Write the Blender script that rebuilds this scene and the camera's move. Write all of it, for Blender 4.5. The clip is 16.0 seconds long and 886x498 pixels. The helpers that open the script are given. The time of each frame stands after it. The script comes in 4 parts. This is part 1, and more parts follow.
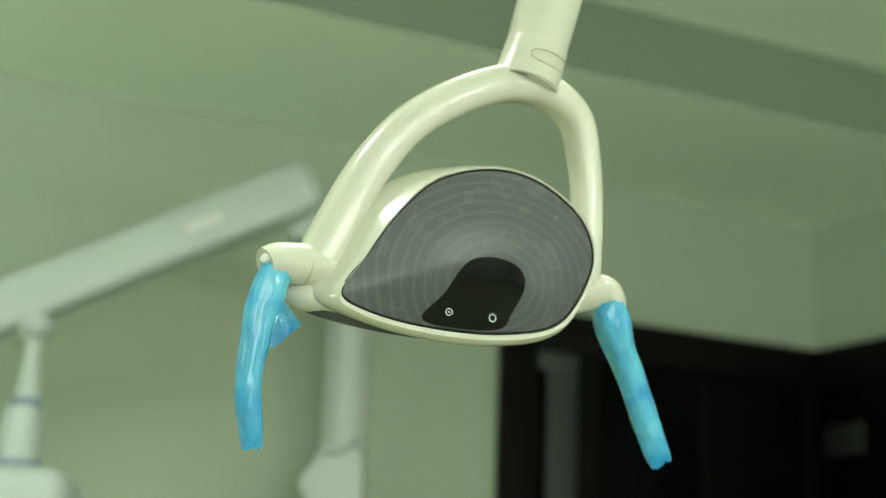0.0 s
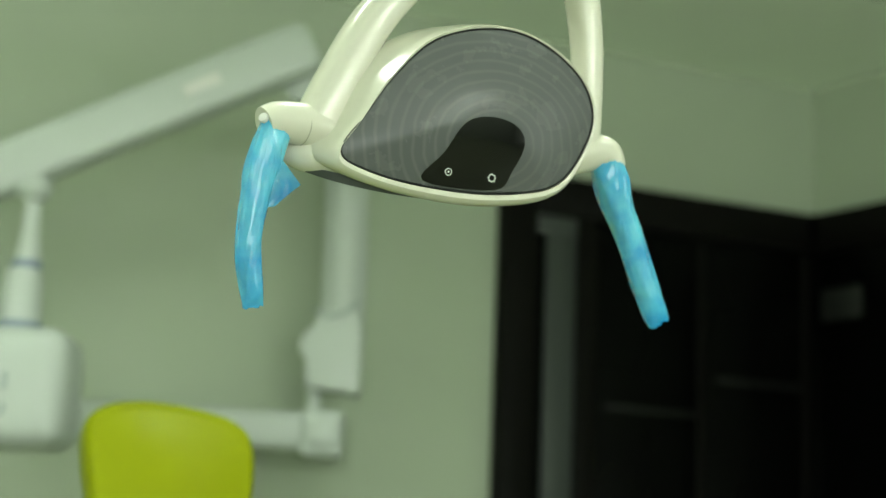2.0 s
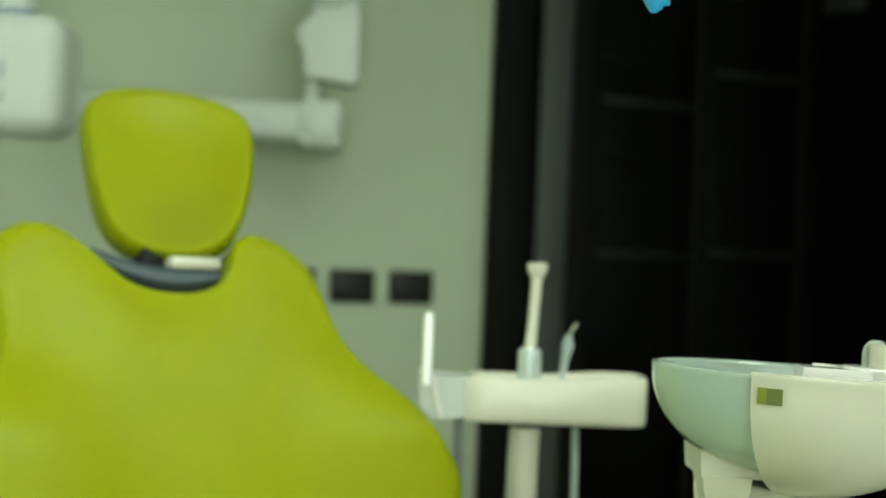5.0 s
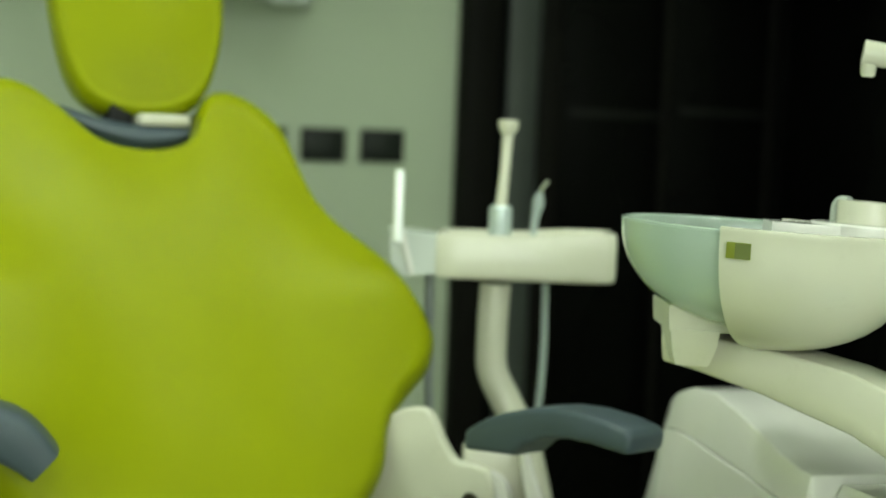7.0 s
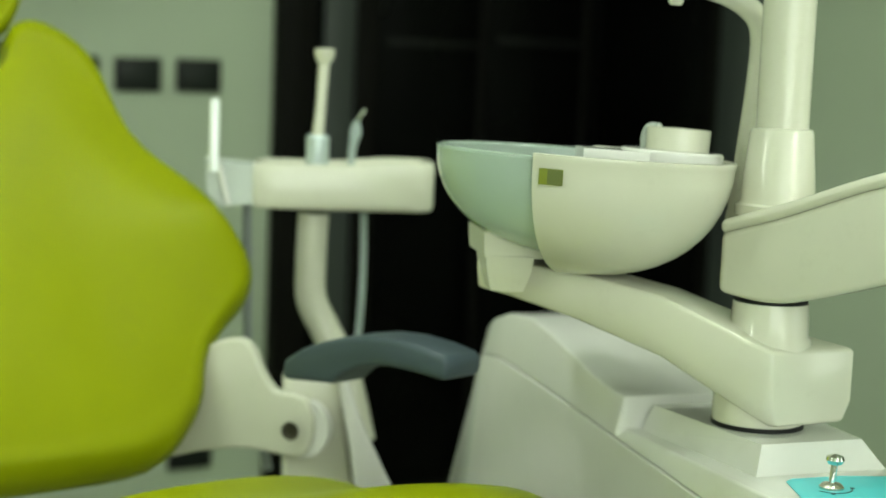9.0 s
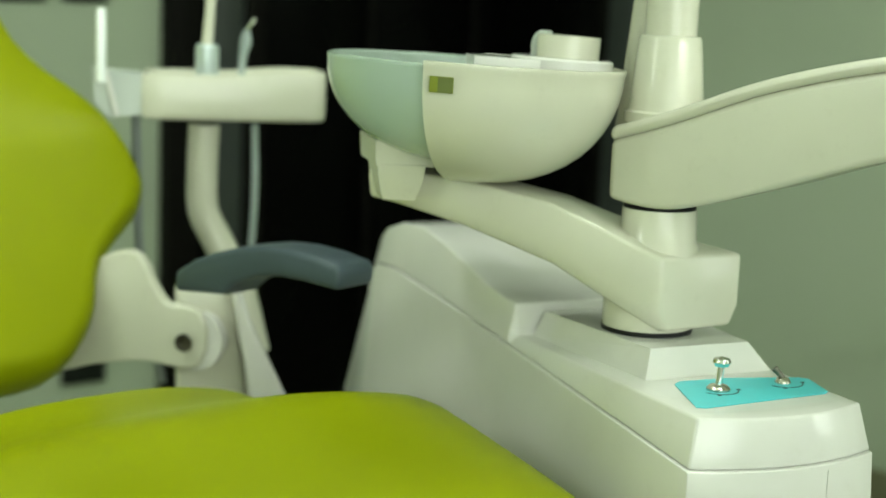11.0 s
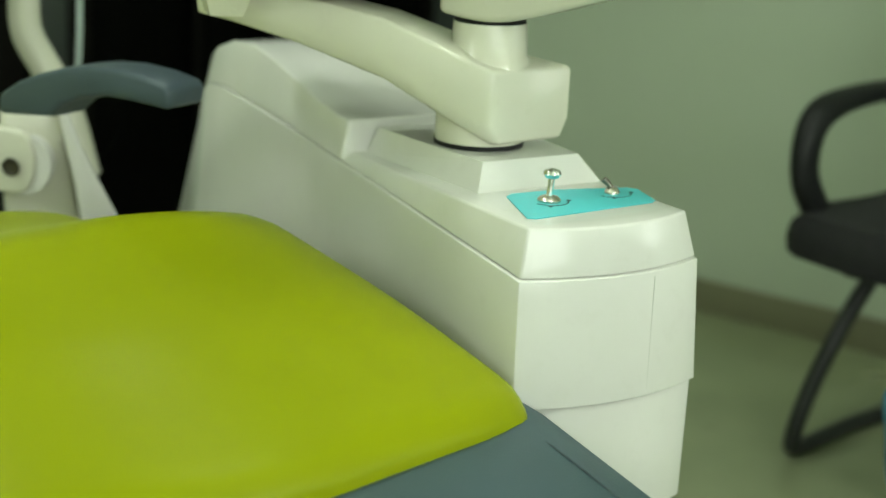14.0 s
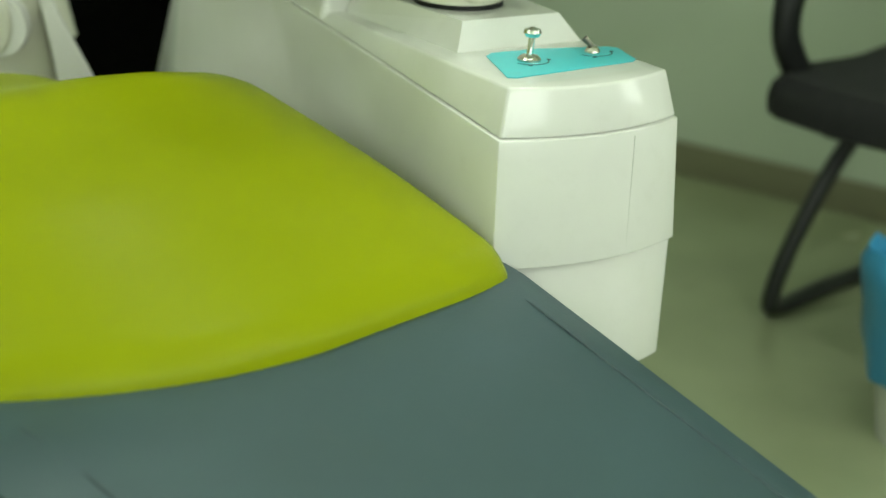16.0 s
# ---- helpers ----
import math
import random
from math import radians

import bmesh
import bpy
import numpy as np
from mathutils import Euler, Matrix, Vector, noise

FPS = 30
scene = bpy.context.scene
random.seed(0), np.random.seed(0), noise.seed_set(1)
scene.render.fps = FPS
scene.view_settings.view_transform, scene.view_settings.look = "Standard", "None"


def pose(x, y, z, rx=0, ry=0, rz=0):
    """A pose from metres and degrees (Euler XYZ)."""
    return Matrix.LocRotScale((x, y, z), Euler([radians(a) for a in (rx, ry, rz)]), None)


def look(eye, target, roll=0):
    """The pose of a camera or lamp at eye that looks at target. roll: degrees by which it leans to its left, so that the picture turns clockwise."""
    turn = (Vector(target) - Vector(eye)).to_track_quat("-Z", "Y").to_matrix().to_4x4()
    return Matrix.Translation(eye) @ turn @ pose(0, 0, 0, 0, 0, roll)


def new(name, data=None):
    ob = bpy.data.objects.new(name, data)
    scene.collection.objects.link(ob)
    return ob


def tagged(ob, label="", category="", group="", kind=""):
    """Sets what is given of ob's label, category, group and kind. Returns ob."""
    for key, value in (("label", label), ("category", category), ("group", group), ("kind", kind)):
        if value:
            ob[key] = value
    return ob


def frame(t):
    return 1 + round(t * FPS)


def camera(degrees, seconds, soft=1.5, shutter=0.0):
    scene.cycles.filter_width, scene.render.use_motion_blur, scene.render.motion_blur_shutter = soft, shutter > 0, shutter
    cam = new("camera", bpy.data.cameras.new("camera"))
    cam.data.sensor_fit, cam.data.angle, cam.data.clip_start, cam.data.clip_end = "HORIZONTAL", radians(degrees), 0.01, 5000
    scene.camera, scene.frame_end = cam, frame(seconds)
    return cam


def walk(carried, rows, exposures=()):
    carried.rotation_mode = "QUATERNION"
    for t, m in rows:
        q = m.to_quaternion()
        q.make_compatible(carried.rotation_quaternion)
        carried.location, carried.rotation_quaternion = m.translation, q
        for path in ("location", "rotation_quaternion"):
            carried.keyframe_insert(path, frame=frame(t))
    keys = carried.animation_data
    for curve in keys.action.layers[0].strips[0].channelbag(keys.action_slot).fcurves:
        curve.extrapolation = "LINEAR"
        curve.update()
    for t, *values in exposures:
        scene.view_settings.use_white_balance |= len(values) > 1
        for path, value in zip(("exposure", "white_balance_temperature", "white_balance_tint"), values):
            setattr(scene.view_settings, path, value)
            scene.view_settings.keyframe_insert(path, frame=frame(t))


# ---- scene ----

# ---- camera: a tripod head panning and tilting, the lens a hand's width ahead of its pivot ----
DEG = 30.75
ROWS = [
    (0.0, -0.000, 16.000, 2.152),
    (0.5, 0.020, 15.613, 2.153),
    (1.0, 0.065, 14.623, 2.154),
    (1.5, 0.134, 13.006, 2.155),
    (2.0, 0.210, 11.259, 2.184),
    (2.5, 0.277, 9.398, 2.194),
    (3.0, 0.349, 7.376, 2.217),
    (3.5, 0.454, 5.255, 2.249),
    (4.0, 0.529, 3.406, 2.279),
    (4.5, 0.599, 1.918, 2.313),
    (5.0, 0.677, 0.560, 2.354),
    (5.2, 0.691, 0.037, 2.363),
    (7.3, 2.522, -4.445, 2.368),
    (7.5, 3.316, -4.410, 2.357),
    (8.0, 5.218, -4.825, 2.339),
    (8.5, 6.794, -5.493, 2.327),
    (9.0, 8.244, -6.486, 2.322),
    (9.2, 8.735, -6.934, 2.321),
    (11.3, 12.621, -9.965, 2.321),
    (11.5, 13.021, -10.375, 2.326),
    (12.0, 14.299, -11.246, 2.355),
    (12.5, 15.656, -12.149, 2.405),
    (13.0, 16.940, -13.070, 2.473),
    (13.5, 17.825, -14.075, 2.504),
    (14.0, 18.137, -15.439, 2.527),
    (14.5, 18.320, -16.712, 2.550),
    (15.0, 18.634, -17.716, 2.572),
    (15.5, 18.868, -18.678, 2.566),
    (16.0, 19.064, -20.143, 2.564),
]
PIVOT, AHEAD = Vector((0, 0, 1.10)), 0.078


def head_pose(yaw, pitch, roll):
    y, p = radians(yaw), radians(pitch)
    way = Vector((math.sin(y) * math.cos(p), math.cos(y) * math.cos(p), math.sin(p)))
    eye = PIVOT + way * AHEAD
    return look(eye, eye + way, roll)


cam = camera(DEG, 16.0, soft=1.5)
cam.data.dof.use_dof = True
cam.data.dof.focus_distance = 1.53
cam.data.dof.aperture_fstop = 3.2
walk(cam, [(t, head_pose(y, p, r)) for t, y, p, r in ROWS], exposures=[(0.0, 0.0), (16.0, 0.0)])

# ---- world and lights ----
world = bpy.data.worlds.new("world")
scene.world = world
world.use_nodes = True
world.node_tree.nodes["Background"].inputs[0].default_value = (0.6, 0.7, 0.6, 1)
world.node_tree.nodes["Background"].inputs[1].default_value = 0.05


def area_lamp(x, y, z, size, watts, colour=(0.90, 1.0, 0.87)):
    d = bpy.data.lights.new("downlight_lamp", "AREA")
    d.shape, d.size, d.energy, d.color, d.spread = "SQUARE", size, watts, colour, radians(135)
    ob = new("downlight_lamp", d)
    ob.location = (x, y, z)
    return ob


# ceiling lights: x, y, watts
LIGHTS = [(-0.7, 1.6, 6), (0.9, 1.4, 4), (0.0, 1.95, 5), (0.55, 2.3, 3)]
# unseen fill tubes, added to brighten the ceiling and side unit: x, y
FILL_TUBES = [(-1.9, 0.9), (1.9, -0.3)]
FILL_TUBE_Z = 1.80
# the window behind the camera: its opening along the rear wall, and its daylight
WIN_X0, WIN_X1, WIN_Z0, WIN_Z1 = -6.4, -2.9, 0.4, 2.35
WINDOW_WATTS, SIDE_WATTS, WINDOW_COLOUR = 86, 22, (0.91, 1.0, 0.90)
# an unseen second window, added to the side wall beyond the visitor chair as fill light: along the wall, and its height
SIDE_S0, SIDE_S1, SIDE_Z0, SIDE_Z1 = 4.2, 5.5, 0.5, 2.25


# ---- materials ----
def mat(name, colour, rough=0.5, metal=0.0, vary=0.06, scale=6.0, grain=0.0, grain_scale=300.0, coat=0.0, dirt=0.0, dirt_colour=None, transmission=0.0, spec=0.5):
    m = bpy.data.materials.new(name)
    m.use_nodes = True
    nt = m.node_tree
    b = nt.nodes["Principled BSDF"]
    tc = nt.nodes.new("ShaderNodeTexCoord")
    n1 = nt.nodes.new("ShaderNodeTexNoise")
    n1.inputs["Scale"].default_value, n1.inputs["Detail"].default_value = scale, 6
    nt.links.new(tc.outputs["Object"], n1.inputs["Vector"])
    ramp = nt.nodes.new("ShaderNodeValToRGB")
    c = colour
    ramp.color_ramp.elements[0].position, ramp.color_ramp.elements[1].position = 0.3, 0.7
    ramp.color_ramp.elements[0].color = (c[0] * (1 - vary), c[1] * (1 - vary), c[2] * (1 - vary), 1)
    ramp.color_ramp.elements[1].color = (min(1, c[0] * (1 + vary)), min(1, c[1] * (1 + vary)), min(1, c[2] * (1 + vary)), 1)
    nt.links.new(n1.outputs["Fac"], ramp.inputs["Fac"])
    out = ramp.outputs["Color"]
    if dirt > 0:
        n3 = nt.nodes.new("ShaderNodeTexNoise")
        n3.inputs["Scale"].default_value, n3.inputs["Detail"].default_value, n3.inputs["Roughness"].default_value = scale * 4.3, 8, 0.7
        nt.links.new(tc.outputs["Object"], n3.inputs["Vector"])
        r3 = nt.nodes.new("ShaderNodeValToRGB")
        r3.color_ramp.elements[0].position, r3.color_ramp.elements[1].position = 0.56, 0.75
        r3.color_ramp.elements[0].color, r3.color_ramp.elements[1].color = (0, 0, 0, 1), (dirt, dirt, dirt, 1)
        nt.links.new(n3.outputs["Fac"], r3.inputs["Fac"])
        mix = nt.nodes.new("ShaderNodeMixRGB")
        dc = dirt_colour or (c[0] * 0.6, c[1] * 0.58, c[2] * 0.5)
        mix.inputs["Color2"].default_value = (*dc, 1)
        nt.links.new(r3.outputs["Color"], mix.inputs["Fac"])
        nt.links.new(out, mix.inputs["Color1"])
        out = mix.outputs["Color"]
    nt.links.new(out, b.inputs["Base Color"])
    rr = nt.nodes.new("ShaderNodeMapRange")
    rr.inputs["To Min"].default_value, rr.inputs["To Max"].default_value = max(0.02, rough * 0.85), min(1, rough * 1.2)
    nt.links.new(n1.outputs["Fac"], rr.inputs["Value"])
    nt.links.new(rr.outputs["Result"], b.inputs["Roughness"])
    b.inputs["Metallic"].default_value = metal
    b.inputs["Coat Weight"].default_value = coat
    b.inputs["Coat Roughness"].default_value = 0.07
    b.inputs["Transmission Weight"].default_value = transmission
    b.inputs["Specular IOR Level"].default_value = spec
    if grain > 0:
        n2 = nt.nodes.new("ShaderNodeTexNoise")
        n2.inputs["Scale"].default_value, n2.inputs["Detail"].default_value = grain_scale, 3
        nt.links.new(tc.outputs["Object"], n2.inputs["Vector"])
        bp = nt.nodes.new("ShaderNodeBump")
        bp.inputs["Strength"].default_value, bp.inputs["Distance"].default_value = grain, 0.002
        nt.links.new(n2.outputs["Fac"], bp.inputs["Height"])
        nt.links.new(bp.outputs["Normal"], b.inputs["Normal"])
    return m


CREAM = mat("cream_plastic", (0.605, 0.595, 0.50), 0.22, vary=0.03, scale=9, dirt=0.14, coat=0.18)
WHITE = mat("white_plastic", (0.645, 0.635, 0.61), 0.14, vary=0.03, scale=7, dirt=0.10, coat=0.3)
GREYED = mat("pale_grey_enamel", (0.47, 0.51, 0.48), 0.35, vary=0.04, scale=5, dirt=0.1)
LIME = mat("lime_vinyl", (0.228, 0.262, 0.0003), 0.38, vary=0.05, scale=5, grain=0.09, grain_scale=420, spec=0.12)
SLATE = mat("slate_vinyl", (0.035, 0.066, 0.077), 0.48, vary=0.10, scale=8, grain=0.15, grain_scale=380, dirt=0.25, dirt_colour=(0.055, 0.080, 0.090))
SEAM = mat("seam_thread", (0.04, 0.06, 0.07), 0.7)
SLATE_PAD = mat("slate_polyurethane", (0.043, 0.064, 0.082), 0.5, vary=0.08, scale=14, grain=0.1)
BLACK = mat("black_plastic", (0.006, 0.0065, 0.0065), 0.5, vary=0.1, spec=0.25)
PANEL_BLACK = mat("black_lacquer", (0.0015, 0.0016, 0.0014), 0.25, vary=0.2, scale=3, spec=0.05)
FRAME_DARK = mat("dark_brown_frame", (0.004, 0.0036, 0.003), 0.5, vary=0.25, scale=5, spec=0.08)
RAIL = mat("dull_black_rail", (0.0042, 0.0045, 0.004), 0.45, vary=0.3, scale=9, spec=0.2)
STRIP = mat("grey_metal_strip", (0.03, 0.036, 0.034), 0.5, vary=0.12, scale=4)
CHROME = mat("chrome", (0.75, 0.75, 0.72), 0.12, metal=1.0, vary=0.04, scale=40)
WORN_CHROME = mat("worn_chrome", (0.55, 0.53, 0.47), 0.25, metal=1.0, vary=0.25, scale=160)
TARNISHED = mat("tarnished_metal", (0.16, 0.15, 0.12), 0.4, metal=0.8, vary=0.3, scale=160)
CYAN = mat("cyan_sticker", (0.075, 0.55, 0.62), 0.4, vary=0.05, scale=30)
INK = mat("ink", (0.02, 0.08, 0.10), 0.5)
WALL = mat("wall_paint", (0.395, 0.45, 0.345), 0.75, vary=0.035, scale=1.6, grain=0.1, grain_scale=160, dirt=0.05)
CEIL = mat("ceiling_paint", (0.84, 0.92, 0.79), 0.8, vary=0.02, scale=2.0, grain=0.06, grain_scale=120)
FLOOR = mat("floor_tile", (0.245, 0.270, 0.160), 0.25, vary=0.10, scale=3.5, dirt=0.25)
# darker green puts the shade on the ceiling riser into its colour
RISER_SHADE = mat("riser_shade_green", (0.215, 0.255, 0.18), 0.75, vary=0.04, scale=1.6, grain=0.1, grain_scale=160)
SKIRT = mat("skirting_tile", (0.17, 0.165, 0.10), 0.3, vary=0.08, scale=4)
MESH_BLACK = mat("black_fabric", (0.005, 0.005, 0.0055), 0.9, vary=0.2, scale=60, grain=0.4, grain_scale=900)
STEEL_BLACK = mat("black_steel_tube", (0.012, 0.013, 0.013), 0.4, vary=0.15, scale=30)
LABEL_OLIVE = mat("olive_label", (0.20, 0.23, 0.02), 0.5)
ICON = mat("white_print", (0.75, 0.77, 0.75), 0.5)
PALE_BLUE = mat("blue_plastic", (0.04, 0.26, 0.48), 0.35, vary=0.1)


def film_material():
    """Thin blue barrier film, wrinkled."""
    m = mat("blue_barrier_film", (0.012, 0.52, 0.88), 0.05, vary=0.25, scale=30, transmission=0.0, coat=0.8)
    nt = m.node_tree
    b = nt.nodes["Principled BSDF"]
    ramp = nt.nodes["Color Ramp"].color_ramp
    ramp.elements[0].color, ramp.elements[1].color = (0.008, 0.33, 0.78, 1), (0.13, 0.64, 0.88, 1)
    tc = nt.nodes.new("ShaderNodeTexCoord")
    n = nt.nodes.new("ShaderNodeTexNoise")
    n.inputs["Scale"].default_value, n.inputs["Detail"].default_value, n.inputs["Distortion"].default_value = 1.0, 2, 1.2
    mp = nt.nodes.new("ShaderNodeMapping")
    mp.inputs["Scale"].default_value = (52, 52, 13)
    nt.links.new(tc.outputs["Object"], mp.inputs["Vector"])
    nt.links.new(mp.outputs["Vector"], n.inputs["Vector"])
    bp = nt.nodes.new("ShaderNodeBump")
    bp.inputs["Strength"].default_value, bp.inputs["Distance"].default_value = 0.5, 0.008
    nt.links.new(n.outputs["Fac"], bp.inputs["Height"])
    nt.links.new(bp.outputs["Normal"], b.inputs["Normal"])
    nt.links.new(bp.outputs["Normal"], b.inputs["Coat Normal"])
    b.inputs["Coat Roughness"].default_value = 0.03
    b.inputs["Alpha"].default_value = 0.78
    return m


FILM = film_material()


def lens_material():
    """Smoked lamp cover with fine concentric reflector rings below the control panel's top."""
    m = mat("smoked_lens", (0.085, 0.088, 0.085), 0.26, vary=0.12, scale=40, coat=0.0, spec=0.28)
    nt = m.node_tree
    b = nt.nodes["Principled BSDF"]
    tc = nt.nodes.new("ShaderNodeTexCoord")
    mp = nt.nodes.new("ShaderNodeMapping")
    mp.inputs["Location"].default_value = (-0.02, 0.0, 0.035)
    mp.inputs["Scale"].default_value = (0.85, 0.0, 1.05)
    nt.links.new(tc.outputs["Object"], mp.inputs["Vector"])
    w = nt.nodes.new("ShaderNodeTexWave")
    w.wave_type, w.rings_direction = "RINGS", "SPHERICAL"
    w.inputs["Scale"].default_value, w.inputs["Distortion"].default_value, w.inputs["Detail"].default_value = 31, 1.6, 2.0
    nt.links.new(mp.outputs["Vector"], w.inputs["Vector"])
    r = nt.nodes.new("ShaderNodeValToRGB")
    r.color_ramp.elements[0].position, r.color_ramp.elements[0].color = 0.66, (0.100, 0.105, 0.106, 1)
    r.color_ramp.elements[1].position, r.color_ramp.elements[1].color = 1.0, (0.128, 0.134, 0.132, 1)
    nt.links.new(w.outputs["Fac"], r.inputs["Fac"])
    nt.links.new(r.outputs["Color"], b.inputs["Base Color"])
    return m


# glow of the added, unseen fill tubes
def fill_glow_material():
    m = bpy.data.materials.new("fill_glow")
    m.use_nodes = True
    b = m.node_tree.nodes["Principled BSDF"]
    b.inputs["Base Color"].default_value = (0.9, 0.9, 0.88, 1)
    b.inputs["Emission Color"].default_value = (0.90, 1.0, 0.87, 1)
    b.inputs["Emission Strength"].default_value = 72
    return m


FILL_GLOW = fill_glow_material()
LENS = lens_material()


def glass_material(name, colour, rough=0.05, alpha_mix=0.5):
    m = bpy.data.materials.new(name)
    m.use_nodes = True
    nt = m.node_tree
    b = nt.nodes["Principled BSDF"]
    b.inputs["Base Color"].default_value = (*colour, 1)
    b.inputs["Roughness"].default_value = rough
    b.inputs["Transmission Weight"].default_value = alpha_mix
    b.inputs["IOR"].default_value = 1.45
    n = nt.nodes.new("ShaderNodeTexNoise")
    n.inputs["Scale"].default_value = 12
    r = nt.nodes.new("ShaderNodeMapRange")
    r.inputs["To Min"].default_value, r.inputs["To Max"].default_value = rough, rough + 0.1
    nt.links.new(n.outputs["Fac"], r.inputs["Value"])
    nt.links.new(r.outputs["Result"], b.inputs["Roughness"])
    return m


BOWL_GLASS = glass_material("frosted_green_glass", (0.64, 0.75, 0.69), 0.05, 0.5)
CLEAR = glass_material("clear_plastic", (0.80, 0.90, 0.92), 0.1, 0.7)


# ---- mesh helpers ----
def part(name, bm, material, parent=None, label="", sharp=35):
    bmesh.ops.recalc_face_normals(bm, faces=bm.faces)
    me = bpy.data.meshes.new(name)
    bm.to_mesh(me)
    bm.free()
    me.polygons.foreach_set("use_smooth", [True] * len(me.polygons))
    me.set_sharp_from_angle(angle=radians(sharp))
    me.materials.append(material)
    ob = new(name, me)
    if parent is not None:
        ob.parent = parent
    if label:
        ob["label"] = label
    return ob


def thing(name, m, label, category, group="", kind=""):
    ob = new(name)
    ob.matrix_world = m
    ob.empty_display_size = 0.05
    bpy.context.view_layer.update()
    return tagged(ob, label, category, group, kind)


def spline(pts, n=8, closed=False):
    """Catmull-Rom through the points (tuples of any length)."""
    P = [Vector(p) for p in pts]
    out = []
    k = len(P)
    for i in range(k if closed else k - 1):
        if closed:
            a, b, c, d = P[i - 1], P[i], P[(i + 1) % k], P[(i + 2) % k]
        else:
            a, b, c, d = P[max(i - 1, 0)], P[i], P[i + 1], P[min(i + 2, k - 1)]
        for j in range(n):
            t = j / n
            out.append(0.5 * ((2 * b) + (c - a) * t + (2 * a - 5 * b + 4 * c - d) * t * t + (3 * b - a - 3 * c + d) * t ** 3))
    if not closed:
        out.append(P[-1].copy())
    return out


def rings_mesh(rings, cap=True, closed=True):
    bm = bmesh.new()
    rows = [[bm.verts.new(p) for p in r] for r in rings]
    m = len(rows[0])
    for a, b in zip(rows, rows[1:]):
        for i in range(m if closed else m - 1):
            j = (i + 1) % m
            bm.faces.new((a[i], a[j], b[j], b[i]))
    if cap and closed:
        bm.faces.new(rows[0][::-1])
        bm.faces.new(rows[-1])
    return bm


def tube(pts, radius, seg=14, n=8, side=None, cap=True, power=2.0):
    """A swept tube; radius: a number, or one (a, b) pair of half-axes a point; side: the way that the first half-axis points."""
    k = len(pts)
    rad = [radius] * k if isinstance(radius, (int, float)) else list(radius)
    rad = [(r, r) if isinstance(r, (int, float)) else r for r in rad]
    line = spline(pts, n)
    rr = spline(rad, n)
    rings = []
    ref = Vector(side) if side else None
    for i, p in enumerate(line):
        t = (line[min(i + 1, len(line) - 1)] - line[max(i - 1, 0)]).normalized()
        if ref is None:
            ref = t.orthogonal()
        x = (ref - t * ref.dot(t)).normalized()
        if side is None:
            ref = x
        y = t.cross(x)
        ring = []
        for s in range(seg):
            a = 2 * math.pi * s / seg
            c, d = math.cos(a), math.sin(a)
            c, d = math.copysign(abs(c) ** (2 / power), c), math.copysign(abs(d) ** (2 / power), d)
            ring.append(p + x * c * rr[i][0] + y * d * rr[i][1])
        rings.append(ring)
    return rings_mesh(rings, cap)


def lathe(profile, seg=32, start=0.0, sweep=360.0, centre=(0, 0, 0), cap=False):
    """Profile of (radius, z) turned about z."""
    full = sweep >= 359.9
    n = seg if full else seg + 1
    bm = bmesh.new()
    cols = []
    for s in range(n):
        a = radians(start + sweep * s / seg)
        cols.append([bm.verts.new((centre[0] + r * math.cos(a), centre[1] + r * math.sin(a), centre[2] + z)) for r, z in profile])
    for s in range(n if full else n - 1):
        a, b = cols[s], cols[(s + 1) % n]
        for i in range(len(profile) - 1):
            bm.faces.new((a[i], b[i], b[i + 1], a[i + 1]))
    if cap and not full:
        bm.faces.new(cols[0])
        bm.faces.new(cols[-1][::-1])
    bmesh.ops.remove_doubles(bm, verts=bm.verts, dist=1e-6)
    return bm


def bevel(bm, offset, seg=2, angle=30):
    edges = [e for e in bm.edges if len(e.link_faces) == 2 and e.calc_face_angle(0) > radians(angle)]
    if edges and offset > 0:
        bmesh.ops.bevel(bm, geom=edges, offset=offset, segments=seg, profile=0.5, affect="EDGES", clamp_overlap=True)
    return bm


def box(x0, y0, z0, x1, y1, z1, r=0.004, seg=2):
    bm = bmesh.new()
    bmesh.ops.create_cube(bm, size=1.0)
    for v in bm.verts:
        v.co = Vector(((x0 + x1) / 2 + v.co.x * (x1 - x0), (y0 + y1) / 2 + v.co.y * (y1 - y0), (z0 + z1) / 2 + v.co.z * (z1 - z0)))
    return bevel(bm, r, seg)


def prism(outline, thick, m=None, r=0.003, seg=2):
    """A flat outline in x, z, given thickness along y, moved by m."""
    bm = rings_mesh([[Vector((x, 0, z)) for x, z in outline], [Vector((x, thick, z)) for x, z in outline]])
    bmesh.ops.recalc_face_normals(bm, faces=bm.faces)
    bevel(bm, r, seg, 40)
    if m is not None:
        bmesh.ops.transform(bm, matrix=m, verts=bm.verts)
    return bm


